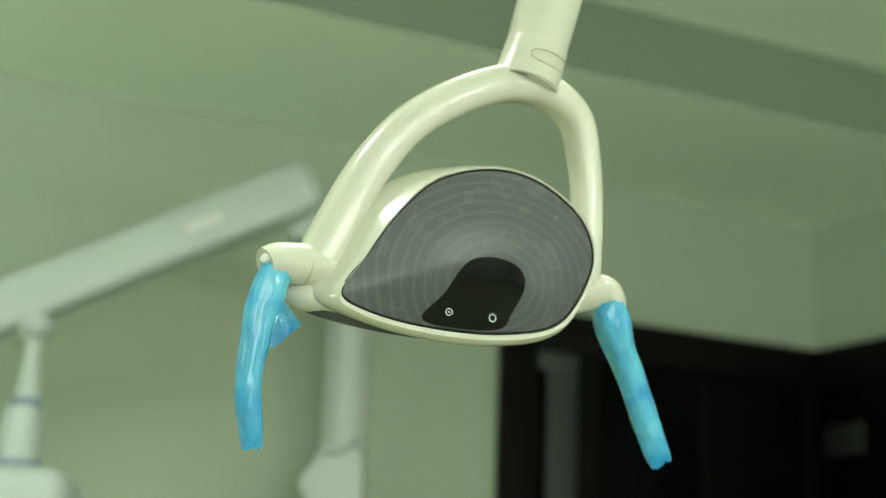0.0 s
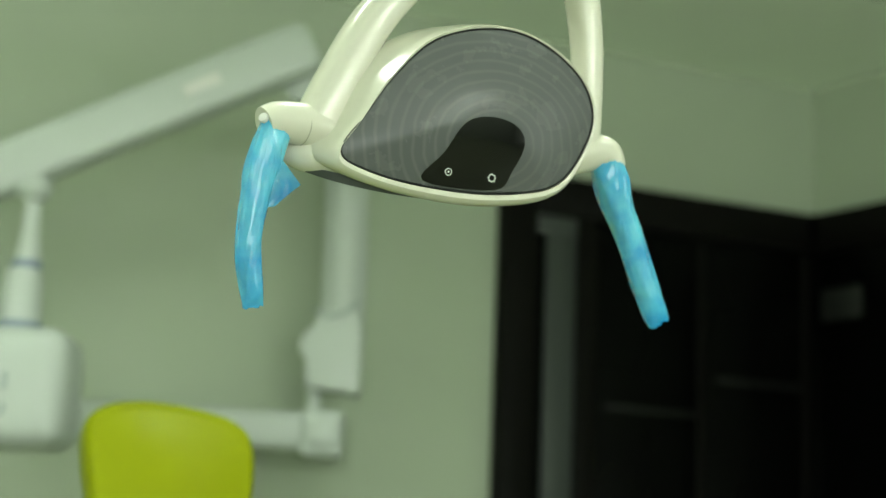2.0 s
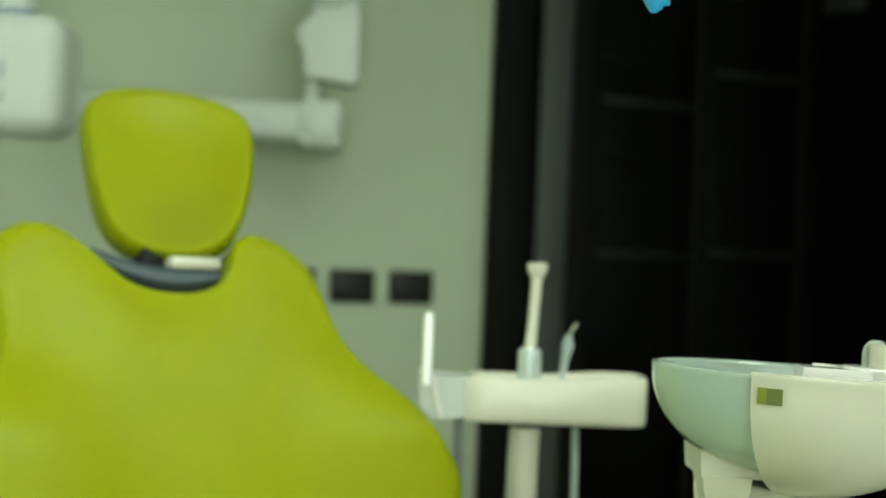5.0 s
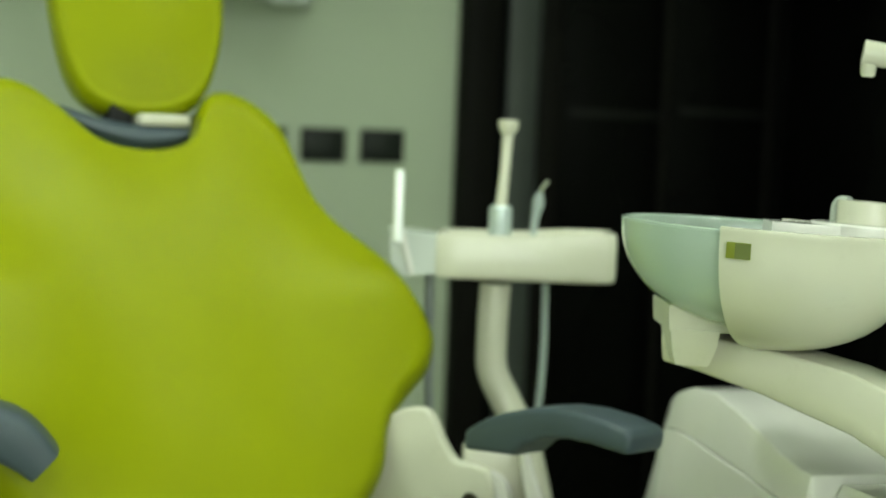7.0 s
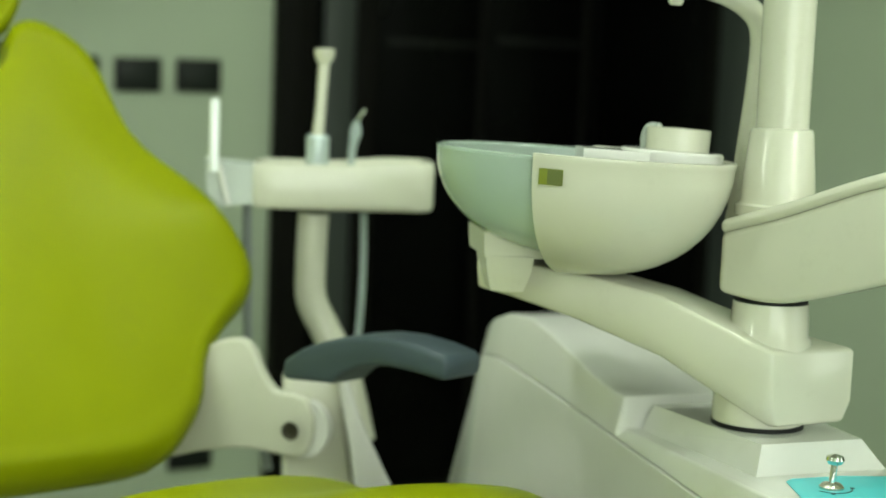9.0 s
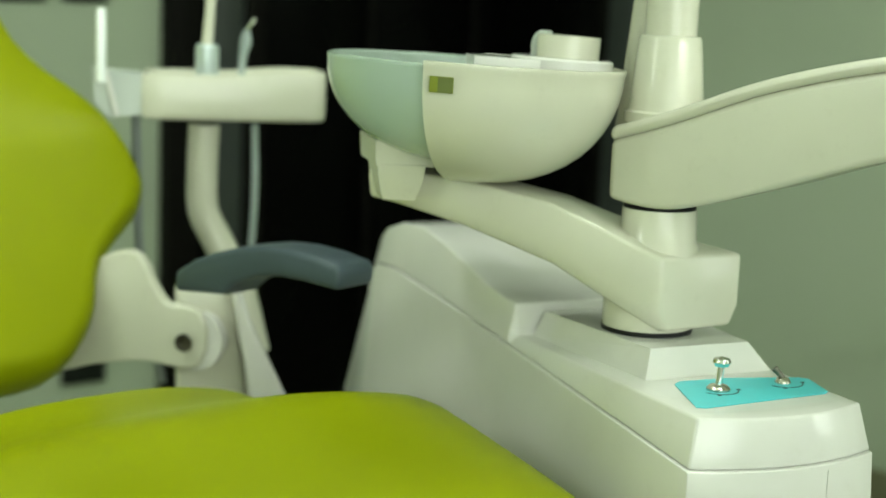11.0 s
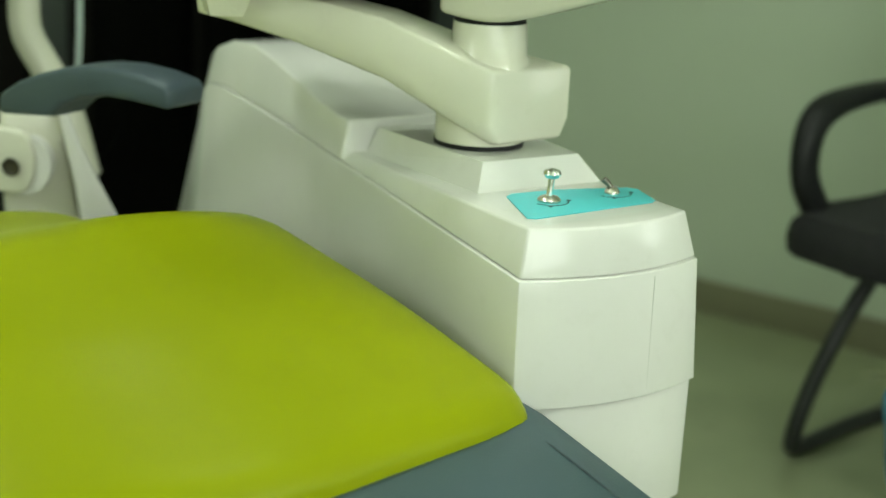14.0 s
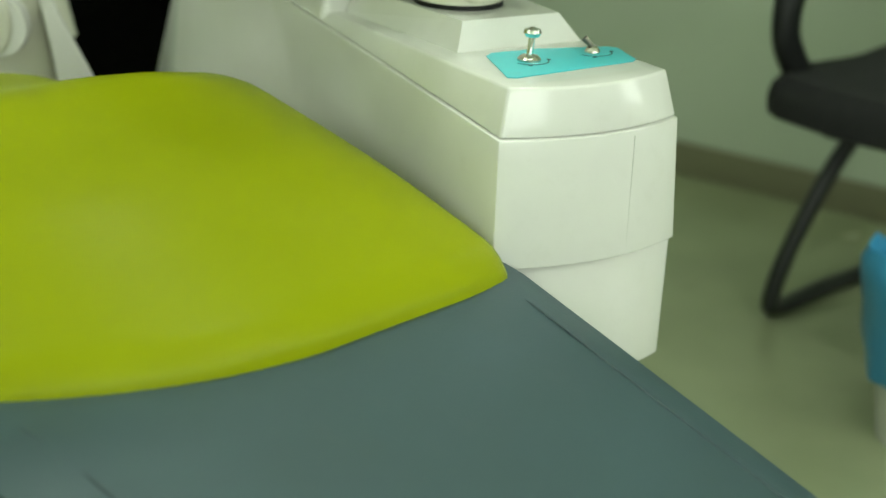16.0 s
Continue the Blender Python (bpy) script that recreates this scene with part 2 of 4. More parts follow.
def cushion(outline, centre, depth, crown, roll=0.0, m=None, warp=None, rings=7):
    """A padded slab on an outline in x, z: its face swells towards -y by crown, a roll runs inside its rim, its back lies at y = depth."""
    c = Vector(centre)
    O = [Vector(p) for p in outline]
    rows = []
    # back, rim, face
    for s, y in ((0.55, depth), (0.90, depth), (0.965, depth * 0.93), (0.992, depth * 0.78), (1.0, depth * 0.55), (0.995, depth * 0.30), (0.98, depth * 0.13), (0.955, depth * 0.03)):
        rows.append([Vector((c.x + (p.x - c.x) * s, y, c.y + (p.y - c.y) * s)) for p in O])
    steps = [0.94, 0.925, 0.91, 0.895, 0.88, 0.865, 0.84] if roll else []
    steps += [0.955 * (1 - k / (rings + 0.15)) for k in range(1, rings + 1) if not roll or 0.955 * (1 - k / (rings + 0.15)) < 0.83]
    for s in steps:
        y = -crown * (1 - (s / 0.955) ** 2.2) - roll * math.exp(-((s - 0.915) / 0.026) ** 2)
        for _ in range(2 if s > 0.83 else 14):
            O = [(O[i - 1] + O[i] * 2 + O[(i + 1) % len(O)]) / 4 for i in range(len(O))]
        rows.append([Vector((c.x + (p.x - c.x) * s, y, c.y + (p.y - c.y) * s)) for p in O])
    bm = rings_mesh(rows)
    if warp:
        for v in bm.verts:
            v.co = warp(v.co)
    if m is not None:
        bmesh.ops.transform(bm, matrix=m, verts=bm.verts)
    return bm



def smooth01(x):
    x = min(1, max(0, x))
    return x * x * (3 - 2 * x)


# ---- the room ----
CORNER = Vector((0.985, 4.19, 0))
BACK = Vector((0.909, 0.417, 0))        # along the back wall, towards the corner
SIDE = Vector((0.57, -0.822, 0))        # along the side wall, away from the corner
W0 = CORNER - BACK * 2.081              # start of measures on the back wall
RZ_BACK = math.degrees(math.atan2(0.417, 0.909))
RZ_SIDE = math.degrees(math.atan2(-0.822, 0.57))
CEIL_Z, TRAY_Z = 2.40, 2.565


def frame_back(s=0.0):
    """x along the back wall, y into the wall, z up."""
    p = W0 + BACK * s
    return pose(p.x, p.y, 0, 0, 0, RZ_BACK)


def frame_side(s=0.0):
    p = CORNER + SIDE * s
    return pose(p.x, p.y, 0, 0, 0, RZ_SIDE)


def put(ob, m):
    ob.matrix_world = m
    return ob


def structure(name, bm, material, m, label):
    return tagged(put(part(name, bm, material), m), label, kind="structure")


structure("wall_back", box(-2.4, 0, 0, 2.081 + 0.12, 0.12, 2.75, 0), WALL, frame_back(), "sage beige painted back wall of the surgery")
def wall_with_window(x0, x1, a, b, z0, z1, y0, y1):
    """A wall from x0 to x1 with one opening from a to b."""
    bm = bmesh.new()
    for u, w, v, z in ((x0, 0, a, 2.75), (b, 0, x1, 2.75), (a, 0, b, z0), (a, z1, b, 2.75)):
        g = bmesh.ops.create_cube(bm, size=1.0)
        for p in g["verts"]:
            p.co = Vector(((u + v) / 2 + p.co.x * (v - u), (y0 + y1) / 2 + p.co.y * (y1 - y0), (w + z) / 2 + p.co.z * (z - w)))
    return bm


structure("wall_side", wall_with_window(-0.12, 6.4, SIDE_S0, SIDE_S1, SIDE_Z0, SIDE_Z1, 0, 0.12), WALL, frame_side(), "sage beige painted side wall behind the visitor chair")
left_start = W0 - BACK * 2.4
structure("wall_left", box(0, 0, 0, 7.4, 0.12, 2.75, 0), WALL, pose(left_start.x, left_start.y, 0, 0, 0, RZ_BACK - 90) @ pose(0, -0.12, 0), "plain painted wall behind the camera's side")
far = CORNER + SIDE * 6.3
REAR = pose(far.x, far.y, 0, 0, 0, RZ_BACK - 8)


structure("wall_rear", wall_with_window(-6.6, 0.5, WIN_X0, WIN_X1, WIN_Z0, WIN_Z1, -0.12, 0), WALL, REAR, "plain painted wall with a window behind the camera")


def daylight_window(name, m, x0, x1, z0, z1, watts, label):
    """White frame in an opening, with the sky's light coming through; y points out of the room."""
    t = thing(name, m, label, "window", kind="structure")
    for x in (x0 + 0.025, (x0 + x1) / 2, x1 - 0.025):
        part("window_frame", box(x - 0.024, 0.03, z0 + 0.002, x + 0.024, 0.09, z1 - 0.002, 0.003), WHITE, t)
    for z in (z0 + 0.026, z1 - 0.026):
        part("window_frame", box(x0 + 0.05, 0.032, z - 0.024, x1 - 0.05, 0.088, z + 0.024, 0.003), WHITE, t)
    d = bpy.data.lights.new("window_daylight", "AREA")
    d.shape, d.size, d.size_y, d.energy, d.color = "RECTANGLE", x1 - x0 - 0.1, z1 - z0 - 0.1, watts, WINDOW_COLOUR
    ob = new("window_daylight", d)
    ob.matrix_world = m @ pose((x0 + x1) / 2, 0.02, (z0 + z1) / 2, -90)


daylight_window("window_1", REAR @ pose(0, 0, 0, 0, 0, 180), -WIN_X1, -WIN_X0, WIN_Z0, WIN_Z1, WINDOW_WATTS, "wide white framed window in the rear wall")
# unseen window, added for weak fill from the right
daylight_window("fill_window", frame_side(), SIDE_S0, SIDE_S1, SIDE_Z0, SIDE_Z1, SIDE_WATTS, "unseen wide white framed window added to the side wall as fill light")
structure("floor", box(-4, -4.5, -0.1, 6.5, 5.6, 0, 0), FLOOR, pose(0, 0, 0), "glossy greenish beige tiled floor")


def tray_ceiling():
    """Dropped border along the back and side walls, a riser, and the raised middle."""
    bm = bmesh.new()
    a = W0 - BACK * 2.6
    b = CORNER + SIDE * 6.6

    def slab(pts, z0, z1):
        lo = [bm.verts.new((p.x, p.y, z0)) for p in pts]
        hi = [bm.verts.new((p.x, p.y, z1)) for p in pts]
        n = len(pts)
        bm.faces.new(lo)
        bm.faces.new(hi[::-1])
        for i in range(n):
            bm.faces.new((lo[i], lo[(i + 1) % n], hi[(i + 1) % n], hi[i]))
    n_back = Vector((0.417, -0.909, 0))
    n_side = Vector((-0.822, -0.57, 0))
    # inner edges parallel to each wall
    depth_back, depth_side = 0.63, 0.19
    p1 = a + n_back * depth_back
    q1 = b + n_side * depth_side
    # meeting of the inner edges
    u = BACK
    d = (CORNER + n_side * depth_side) - p1
    det = u.x * SIDE.y - u.y * SIDE.x
    t = (d.x * SIDE.y - d.y * SIDE.x) / det
    inner = p1 + u * t
    slab([a, CORNER, inner, p1], CEIL_Z, TRAY_Z + 0.05)
    slab([CORNER, b, q1, inner], CEIL_Z, TRAY_Z + 0.05)
    slab([Vector((-4.5, -4.5, 0)), Vector((6.5, -4.5, 0)), Vector((6.5, 6, 0)), Vector((-4.5, 6, 0))], TRAY_Z, TRAY_Z + 0.1)
    return bm


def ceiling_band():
    """The riser of the raised middle, along the back wall's border, its shade put into the colour."""
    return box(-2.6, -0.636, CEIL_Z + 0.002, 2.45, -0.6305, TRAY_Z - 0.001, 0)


structure("trim_ceiling", ceiling_band(), RISER_SHADE, frame_back(), "riser of the stepped ceiling, its shade put into a darker green")
structure("ceiling", tray_ceiling(), CEIL, pose(0, 0, 0), "white plaster ceiling with a dropped border and raised middle")

# skirting on the side wall, beyond the black panels, and on the back wall
structure("baseboard_side", box(0.535, -0.012, 0, 6.0, -0.001, 0.075, 0.002), SKIRT, frame_side(), "beige tile skirting along the side wall")
structure("baseboard_back", box(-2.3, -0.012, 0, 1.14, -0.001, 0.075, 0.002), SKIRT, frame_back(), "beige tile skirting along the back wall")


# ---- black panelled doors across the corner ----
def black_panels():
    t = thing("black_cabinet", frame_back(1.15), "tall black glossy cabinet with framed doors across the room corner", "cabinet")
    L = 2.081 - 1.15
    part("jamb", box(0, -0.05, 0, 0.085, -0.001, 2.05, 0.004), FRAME_DARK, t)
    part("strip", box(0.115, -0.042, 0, 0.195, -0.001, 1.9505, 0.003), STRIP, t, "matt grey metal strip")
    part("strip", box(0.0855, -0.0440, 1.905, 0.245, -0.0421, 1.9495, 0.0005), STRIP, t, "matt grey metal head strip")
    part("stile", box(0.085, -0.034, 0, 0.115, -0.001, 1.95, 0.002), PANEL_BLACK, t)
    part("stile", box(0.195, -0.05, 0, 0.25, -0.001, 1.95, 0.003), FRAME_DARK, t)
    part("head_rail", box(0.0851, -0.048, 1.951, L - 0.05, -0.001, 2.05, 0.004), FRAME_DARK, t)
    w = (L - 0.05 - 0.25) / 2
    for i in range(2):
        x = 0.25 + i * w
        d = part("door", box(x + 0.002, -0.04, 0.06, x + w - 0.002, -0.001, 1.948, 0.003), PANEL_BLACK, t)
        for z in ((1.135, 1.50) if i == 0 else (1.15, 1.59)):
            part("rail", box(x + 0.03, -0.0425, z, x + w - 0.03, -0.0402, z + 0.016, 0.001), RAIL, d)
        part("stile", box(x + w - 0.026, -0.044, 0.07, x + w - 0.004, -0.0402, 1.94, 0.001), FRAME_DARK, d)
    part("corner_post", box(L - 0.049, -0.055, 0, L + 0.03, -0.001, 2.05, 0.002), PANEL_BLACK, t)
    part("plinth", box(0.25, -0.035, 0, L - 0.05, -0.001, 0.058, 0.002), FRAME_DARK, t)
    s = thing("black_cabinet", frame_side(0.0), "black glossy cabinet side panel with a grey metal edge", "cabinet")
    part("door", box(0.045, -0.04, 0.06, 0.405, -0.001, 1.948, 0.003), PANEL_BLACK, s)
    part("stile", box(0.4051, -0.05, 0, 0.435, -0.001, 2.05, 0.003), FRAME_DARK, s)
    part("strip", box(0.4351, -0.045, 0, 0.53, -0.001, 2.05, 0.003), STRIP, s, "matt grey metal edge strip")
    part("head_rail", box(0.045, -0.048, 1.95, 0.404, -0.001, 2.05, 0.004), FRAME_DARK, s)
    part("plinth", box(0.045, -0.035, 0, 0.404, -0.001, 0.058, 0.002), FRAME_DARK, s)
    n = thing("notice_sheet", frame_side(0.0), "faint grey notice sheet on the black panel", "notice")
    part("sheet", box(0.06, -0.0445, 1.77, 0.19, -0.0408, 1.85, 0.0005), mat("smoked_paper", (0.009, 0.0098, 0.0088), 0.5, vary=0.3, scale=25), n)


black_panels()


# ---- wall sockets ----
def socket(s, z, w=0.107, h=0.074):
    t = thing("wall_socket", frame_back(s) @ pose(0, 0, z), "black plastic power socket on the back wall", "socket", "wall sockets")
    part("plate", box(-w / 2, -0.010, -h / 2, w / 2, -0.0005, h / 2, 0.003), BLACK, t)
    part("insert", box(-w * 0.40, -0.0125, -h * 0.36, w * 0.40, -0.0101, h * 0.36, 0.001), mat("socket_insert", (0.008, 0.011, 0.009), 0.35, spec=0.25), t)
    for k in (-1, 1):
        part("hole", lathe([(0.0001, 0), (0.0028, 0), (0.0028, 0.0006), (0.0001, 0.0006)], 10), mat("socket_hole", (0.004, 0.004, 0.004), 0.8), t).matrix_basis = pose(k * 0.0095, -0.0126, 0, 90)
    return t


for s, z in ((0.682, 1.045), (0.824, 1.045), (0.967, 1.047), (0.966, 0.19)):
    socket(s, z)


# ---- wall-mounted x-ray arm ----
def xray_arm():
    t = thing("xray_unit", pose(-0.205, 3.47, 0), "pale grey wall-mounted dental x-ray unit with folding arm", "x-ray unit")
    M = GREYED
    # level extension bar ending in a flat joint, fixed to the wall by a bracket
    part("extension_bar", tube([(-0.62, -0.06, 1.392), (-0.30, -0.04, 1.389), (-0.05, -0.02, 1.386)], [(0.036, 0.041)] * 3, 18, 4, side=(0, 1, 0), power=4.0), M, t)
    part("end_joint", box(-0.062, -0.07, 1.334, 0.024, 0.035, 1.430, 0.010, 3), M, t)
    part("joint_cover", lathe([(0.0001, 0.0), (0.034, 0.0), (0.034, 0.008), (0.028, 0.012), (0.0001, 0.012)], 24), M, t).matrix_basis = pose(-0.016, -0.070, 1.382, 90)
    part("bracket", box(-0.05, 0.035, 1.34, 0.012, 0.20, 1.42, 0.006), M, t)
    # spindle on the joint's near side, and the stepped block that it turns
    part("spindle", lathe([(0.021, 1.428), (0.0165, 1.434), (0.0155, 1.470), (0.021, 1.478)], 18, centre=(-0.040, -0.02, 0)), M, t)
    block = [(-0.058, 1.476), (0.056, 1.463), (0.058, 1.60), (0.048, 1.64), (-0.034, 1.64), (-0.046, 1.606), (-0.062, 1.594), (-0.074, 1.575), (-0.074, 1.552), (-0.060, 1.535)]
    part("joint_block", prism(block, 0.10, pose(0, -0.07, 0), 0.009, 3), M, t)
    part("upright", tube([(0.010, -0.02, 1.62), (0.010, -0.02, 1.8), (0.006, -0.02, 2.02)], [(0.043, 0.043)] * 3, 20, 3, power=3.0), M, t)
    part("cable", tube([(0.045, -0.062, 1.66), (0.020, -0.070, 1.635), (-0.02, -0.068, 1.625), (-0.045, -0.06, 1.64)], 0.005, 8, 4), mat("grey_cable", (0.30, 0.34, 0.33), 0.5), t)
    part("elbow_cap", lathe([(0.0001, 2.07), (0.03, 2.065), (0.046, 2.045), (0.048, 1.98), (0.044, 1.97)], 24, centre=(0.004, -0.02, 0)), M, t)
    # spring arm, sloping down from the elbow
    A, B = Vector((-0.082, -0.47, 2.062)), Vector((-0.62, -0.50, 1.797))
    part("elbow", tube([(0.004, -0.05, 2.02), (-0.02, -0.2, 2.01), (-0.045, -0.36, 2.005), (-0.062, -0.46, 2.010)], [(0.038, 0.038), (0.034, 0.034), (0.034, 0.034), (0.036, 0.036)], 16, 4), M, t)
    part("spring_arm", tube([A + (A - B) * 0.075, A + (A - B) * 0.055, A.lerp(B, 0.02), A.lerp(B, 0.5), B, B + (B - A) * 0.30], [(0.022, 0.034), (0.032, 0.046), (0.036, 0.052), (0.036, 0.050), (0.036, 0.050), (0.035, 0.048)], 22, 5, side=(0, 1, 0), power=4.0), M, t)
    part("arm_window", box(-0.036, -0.0405, -0.012, 0.036, -0.036, 0.012, 0.003), WHITE, t).matrix_basis = Matrix.Translation(A.lerp(B, 0.30)) @ pose(0, 0, 0, 0, -26.2, 3)
    # swivel, neck and tube head
    hx, hy = -0.535, -0.50
    part("swivel", lathe([(0.0001, 1.80), (0.032, 1.79), (0.034, 1.765), (0.016, 1.745), (0.017, 1.70), (0.024, 1.645), (0.024, 1.625)], 24, centre=(hx - 0.004, hy, 0)), M, t)
    part("neck", lathe([(0.036, 1.513), (0.038, 1.525), (0.036, 1.60), (0.032, 1.622), (0.0001, 1.628)], 24, centre=(hx - 0.010, hy, 0)), M, t)
    ring = mat("grey_ring", (0.22, 0.26, 0.33), 0.5)
    part("collar", lathe([(0.039, 1.508), (0.042, 1.512), (0.042, 1.522), (0.039, 1.526)], 24, centre=(hx - 0.010, hy, 0)), ring, t)
    part("collar", lathe([(0.024, 1.622), (0.028, 1.625), (0.028, 1.636), (0.025, 1.640)], 24, centre=(hx - 0.006, hy, 0)), ring, t)
    head = part("tube_head", box(hx - 0.16, hy - 0.09, 1.296, hx + 0.100, hy + 0.09, 1.511, 0.040, 5), M, t)
    for z0, z1 in ((1.395, 1.425), (1.350, 1.372)):
        part("mark", box(hx - 0.008, hy - 0.0925, z0, hx + 0.001, hy - 0.0902, z1, 0.001), bpy.data.materials.get("grey_mark") or mat("grey_mark", (0.33, 0.37, 0.37), 0.5), head)
    return t


xray_arm()


# ---- dental chair ----
CHAIR = pose(0.29, 1.33, 0, 0, 0, 30)


# the seat and leg rest stand raised and forward on their lift
LIFT = CHAIR.inverted() @ pose(0.255, 1.17, 0.132, 0, 0, 30) @ Matrix.Scale(0.88, 4)


def seat_front(u):
    """How far back the seat's front edge lies over the place across."""
    return 0.03 + 1.4 * max(0, 0.13 - u) ** 2 + 1.0 * max(0, u - 0.30) ** 2 + 2.2 * max(0, u - 0.408)


def seat_z(f, s):
    """Height of the seat's padding: f across from -1 to 1, s back from its front edge."""
    z = 0.468 + 0.112 * min(1, max(s, 0) / 0.45) ** 0.8 - 0.06 * smooth01((s - 0.42) / 0.3)
    return z + 0.042 * (1 - abs(f) ** 2.6) * (0.35 + 0.65 * smooth01(s / 0.25))


def dental_chair():
    t = thing("dental_chair", CHAIR, "lime green vinyl dental chair with slate grey leg rest", "dental chair")
    # headrest, nearly upright
    H = [(-0.150, 0.074), (-0.128, 0.117), (-0.07, 0.131), (0.01, 0.126), (0.077, 0.107), (0.104, 0.068), (0.100, -0.02), (0.070, -0.10), (0.02, -0.128), (-0.05, -0.130), (-0.105, -0.105), (-0.135, -0.04)]
    part("headrest", cushion(spline(H, 5, True), (-0.015, 0.0), 0.062, 0.020, 0.0030, pose(0.0, 1.28, 1.22, -15, 0, -10)), LIME, t, sharp=85)
    part("headrest_bracket", tube([(-0.138, 1.30, 1.094), (-0.095, 1.28, 1.072), (-0.035, 1.27, 1.060), (0.035, 1.28, 1.067), (0.09, 1.30, 1.094)], [(0.026, 0.012), (0.042, 0.019), (0.042, 0.022), (0.042, 0.019), (0.026, 0.012)], 16, 6, side=(0, 1, 0)), SLATE_PAD, t, "slate grey curved neck shell")
    part("neck_plate", box(-0.034, 1.238, 1.079, 0.044, 1.30, 1.097, 0.006, 2), CREAM, t, "pale plastic plate below the headrest")
    part("headrest_post", box(-0.072, 1.258, 1.066, -0.036, 1.30, 1.118, 0.006), BLACK, t, "black post below the headrest")
    part("headrest_bar", box(-0.055, 1.325, 1.06, 0.02, 1.35, 1.20, 0.006), WORN_CHROME, t, "steel headrest bar")
    # backrest, leaning back
    B = [(-0.03, 0.634), (0.03, 0.662), (0.065, 0.732), (0.115, 0.742), (0.172, 0.685), (0.195, 0.55), (0.252, 0.425), (0.282, 0.31), (0.268, 0.25), (0.212, 0.20), (0.180, 0.16), (0.158, 0.10), (0.09, 0.048), (-0.06, 0.04),
         (-0.18, 0.045), (-0.29, 0.07), (-0.355, 0.13), (-0.385, 0.19), (-0.402, 0.245), (-0.397, 0.30), (-0.362, 0.425), (-0.315, 0.55), (-0.312, 0.68), (-0.265, 0.744), (-0.212, 0.746), (-0.163, 0.70), (-0.118, 0.648)]

    def warp(p):
        w = abs(p.x + 0.05)
        return Vector((p.x, p.y - 0.05 * smooth01((w - 0.08) / 0.22) * smooth01((p.z - 0.02) / 0.2) * smooth01((0.55 - p.z) / 0.2), p.z))
    part("backrest", cushion(spline(B, 4, True), (-0.05, 0.34), 0.085, 0.024, 0.0014, pose(0.0, 0.78, 0.56, -38.2), warp, 9), LIME, t, sharp=85)
    back_shell = spline([(-0.05, 0.60), (0.12, 0.62), (0.2, 0.4), (0.18, 0.12), (-0.05, 0.08), (-0.28, 0.12), (-0.3, 0.4), (-0.22, 0.62)], 5, True)
    part("back_shell", prism(back_shell, 0.05, pose(0.0, 0.78, 0.56, -38.2) @ pose(0, 0.084, 0), 0.015, 3), CREAM, t, "cream plastic back shell")
    # seat
    nu, ns = 36, 34
    bm = bmesh.new()
    top, low = [], []
    for j in range(ns + 1):
        s = 0.78 * (j / ns) ** 1.35
        ru, rl = [], []
        for i in range(nu + 1):
            f = math.sin(math.pi / 2 * (-1 + 2 * i / nu))
            e = 0.022 * abs(f) ** 16 * smooth01((f + 1.6) / 1.6) + 0.018 * max(0, 1 - s / 0.035) ** 2
            u = 0.118 + f * (0.323 - 0.004 * smooth01(s / 0.1) - 0.05 * smooth01((s - 0.5) / 0.3))
            y = s + seat_front(u) * (1 - s / 0.78)
            dent = 0.007 * math.exp(-(((u - 0.24) / 0.07) ** 2 + ((s - 0.16) / 0.06) ** 2))
            ru.append(bm.verts.new((u, y, seat_z(f, s) - e - dent)))
            rl.append(bm.verts.new((0.118 + (u - 0.118) * 0.975, y + 0.012, seat_z(f, s) - 0.095)))
        top.append(ru)
        low.append(rl)
    for g, flip in ((top, False), (low, True)):
        for j in range(ns):
            for i in range(nu):
                q = (g[j][i], g[j][i + 1], g[j + 1][i + 1], g[j + 1][i])
                bm.faces.new(q[::-1] if flip else q)
    for j in range(ns):
        for i in (0, nu):
            bm.faces.new((top[j][i], top[j + 1][i], low[j + 1][i], low[j][i]))
    for i in range(nu):
        for j in (0, ns):
            bm.faces.new((top[j][i], top[j][i + 1], low[j][i + 1], low[j][i]))
    bmesh.ops.transform(bm, matrix=LIFT, verts=bm.verts)
    part("seat", bm, LIME, t, sharp=75)
    # leg rest, sloping down to the foot
    bm = bmesh.new()
    nu, ns = 40, 16
    rows = []
    for j in range(ns + 1):
        half = 0.340 - 0.012 * j / ns
        r = []
        for i in range(nu + 1):
            f = -1 + 2 * i / nu
            u = 0.107 + f * half - 0.05 * max(0, f) * j / ns
            y = (seat_front(u) + 0.045) * (1 - j / ns) - 0.72 * j / ns
            drop = 0.014 * max(0, (abs(f) - 0.82) / 0.18) ** 1.4
            r.append(bm.verts.new((u, y, 0.445 + 0.28 * min(y, 0.03 + 0.06 * smooth01((f - 0.78) / 0.18)) - drop + 0.004 * (1 - f * f))))
        y = r[0].co.y
        z = 0.445 + 0.28 * min(y, 0.03)
        lowl = [bm.verts.new((0.107 + half * 0.99 - 0.05 * j / ns, r[-1].co.y, z - 0.09)), bm.verts.new((0.107 - half * 0.99, y, z - 0.09))]
        rows.append(r + lowl)
    m = len(rows[0])
    for a, b in zip(rows, rows[1:]):
        for i in range(m):
            k = (i + 1) % m
            bm.faces.new((a[i], a[k], b[k], b[i]))
    bm.faces.new(rows[0][::-1])
    bm.faces.new(rows[-1])
    bmesh.ops.transform(bm, matrix=LIFT, verts=bm.verts)
    leg = part("leg_rest", bm, SLATE, t, "slate grey vinyl leg rest", sharp=50)
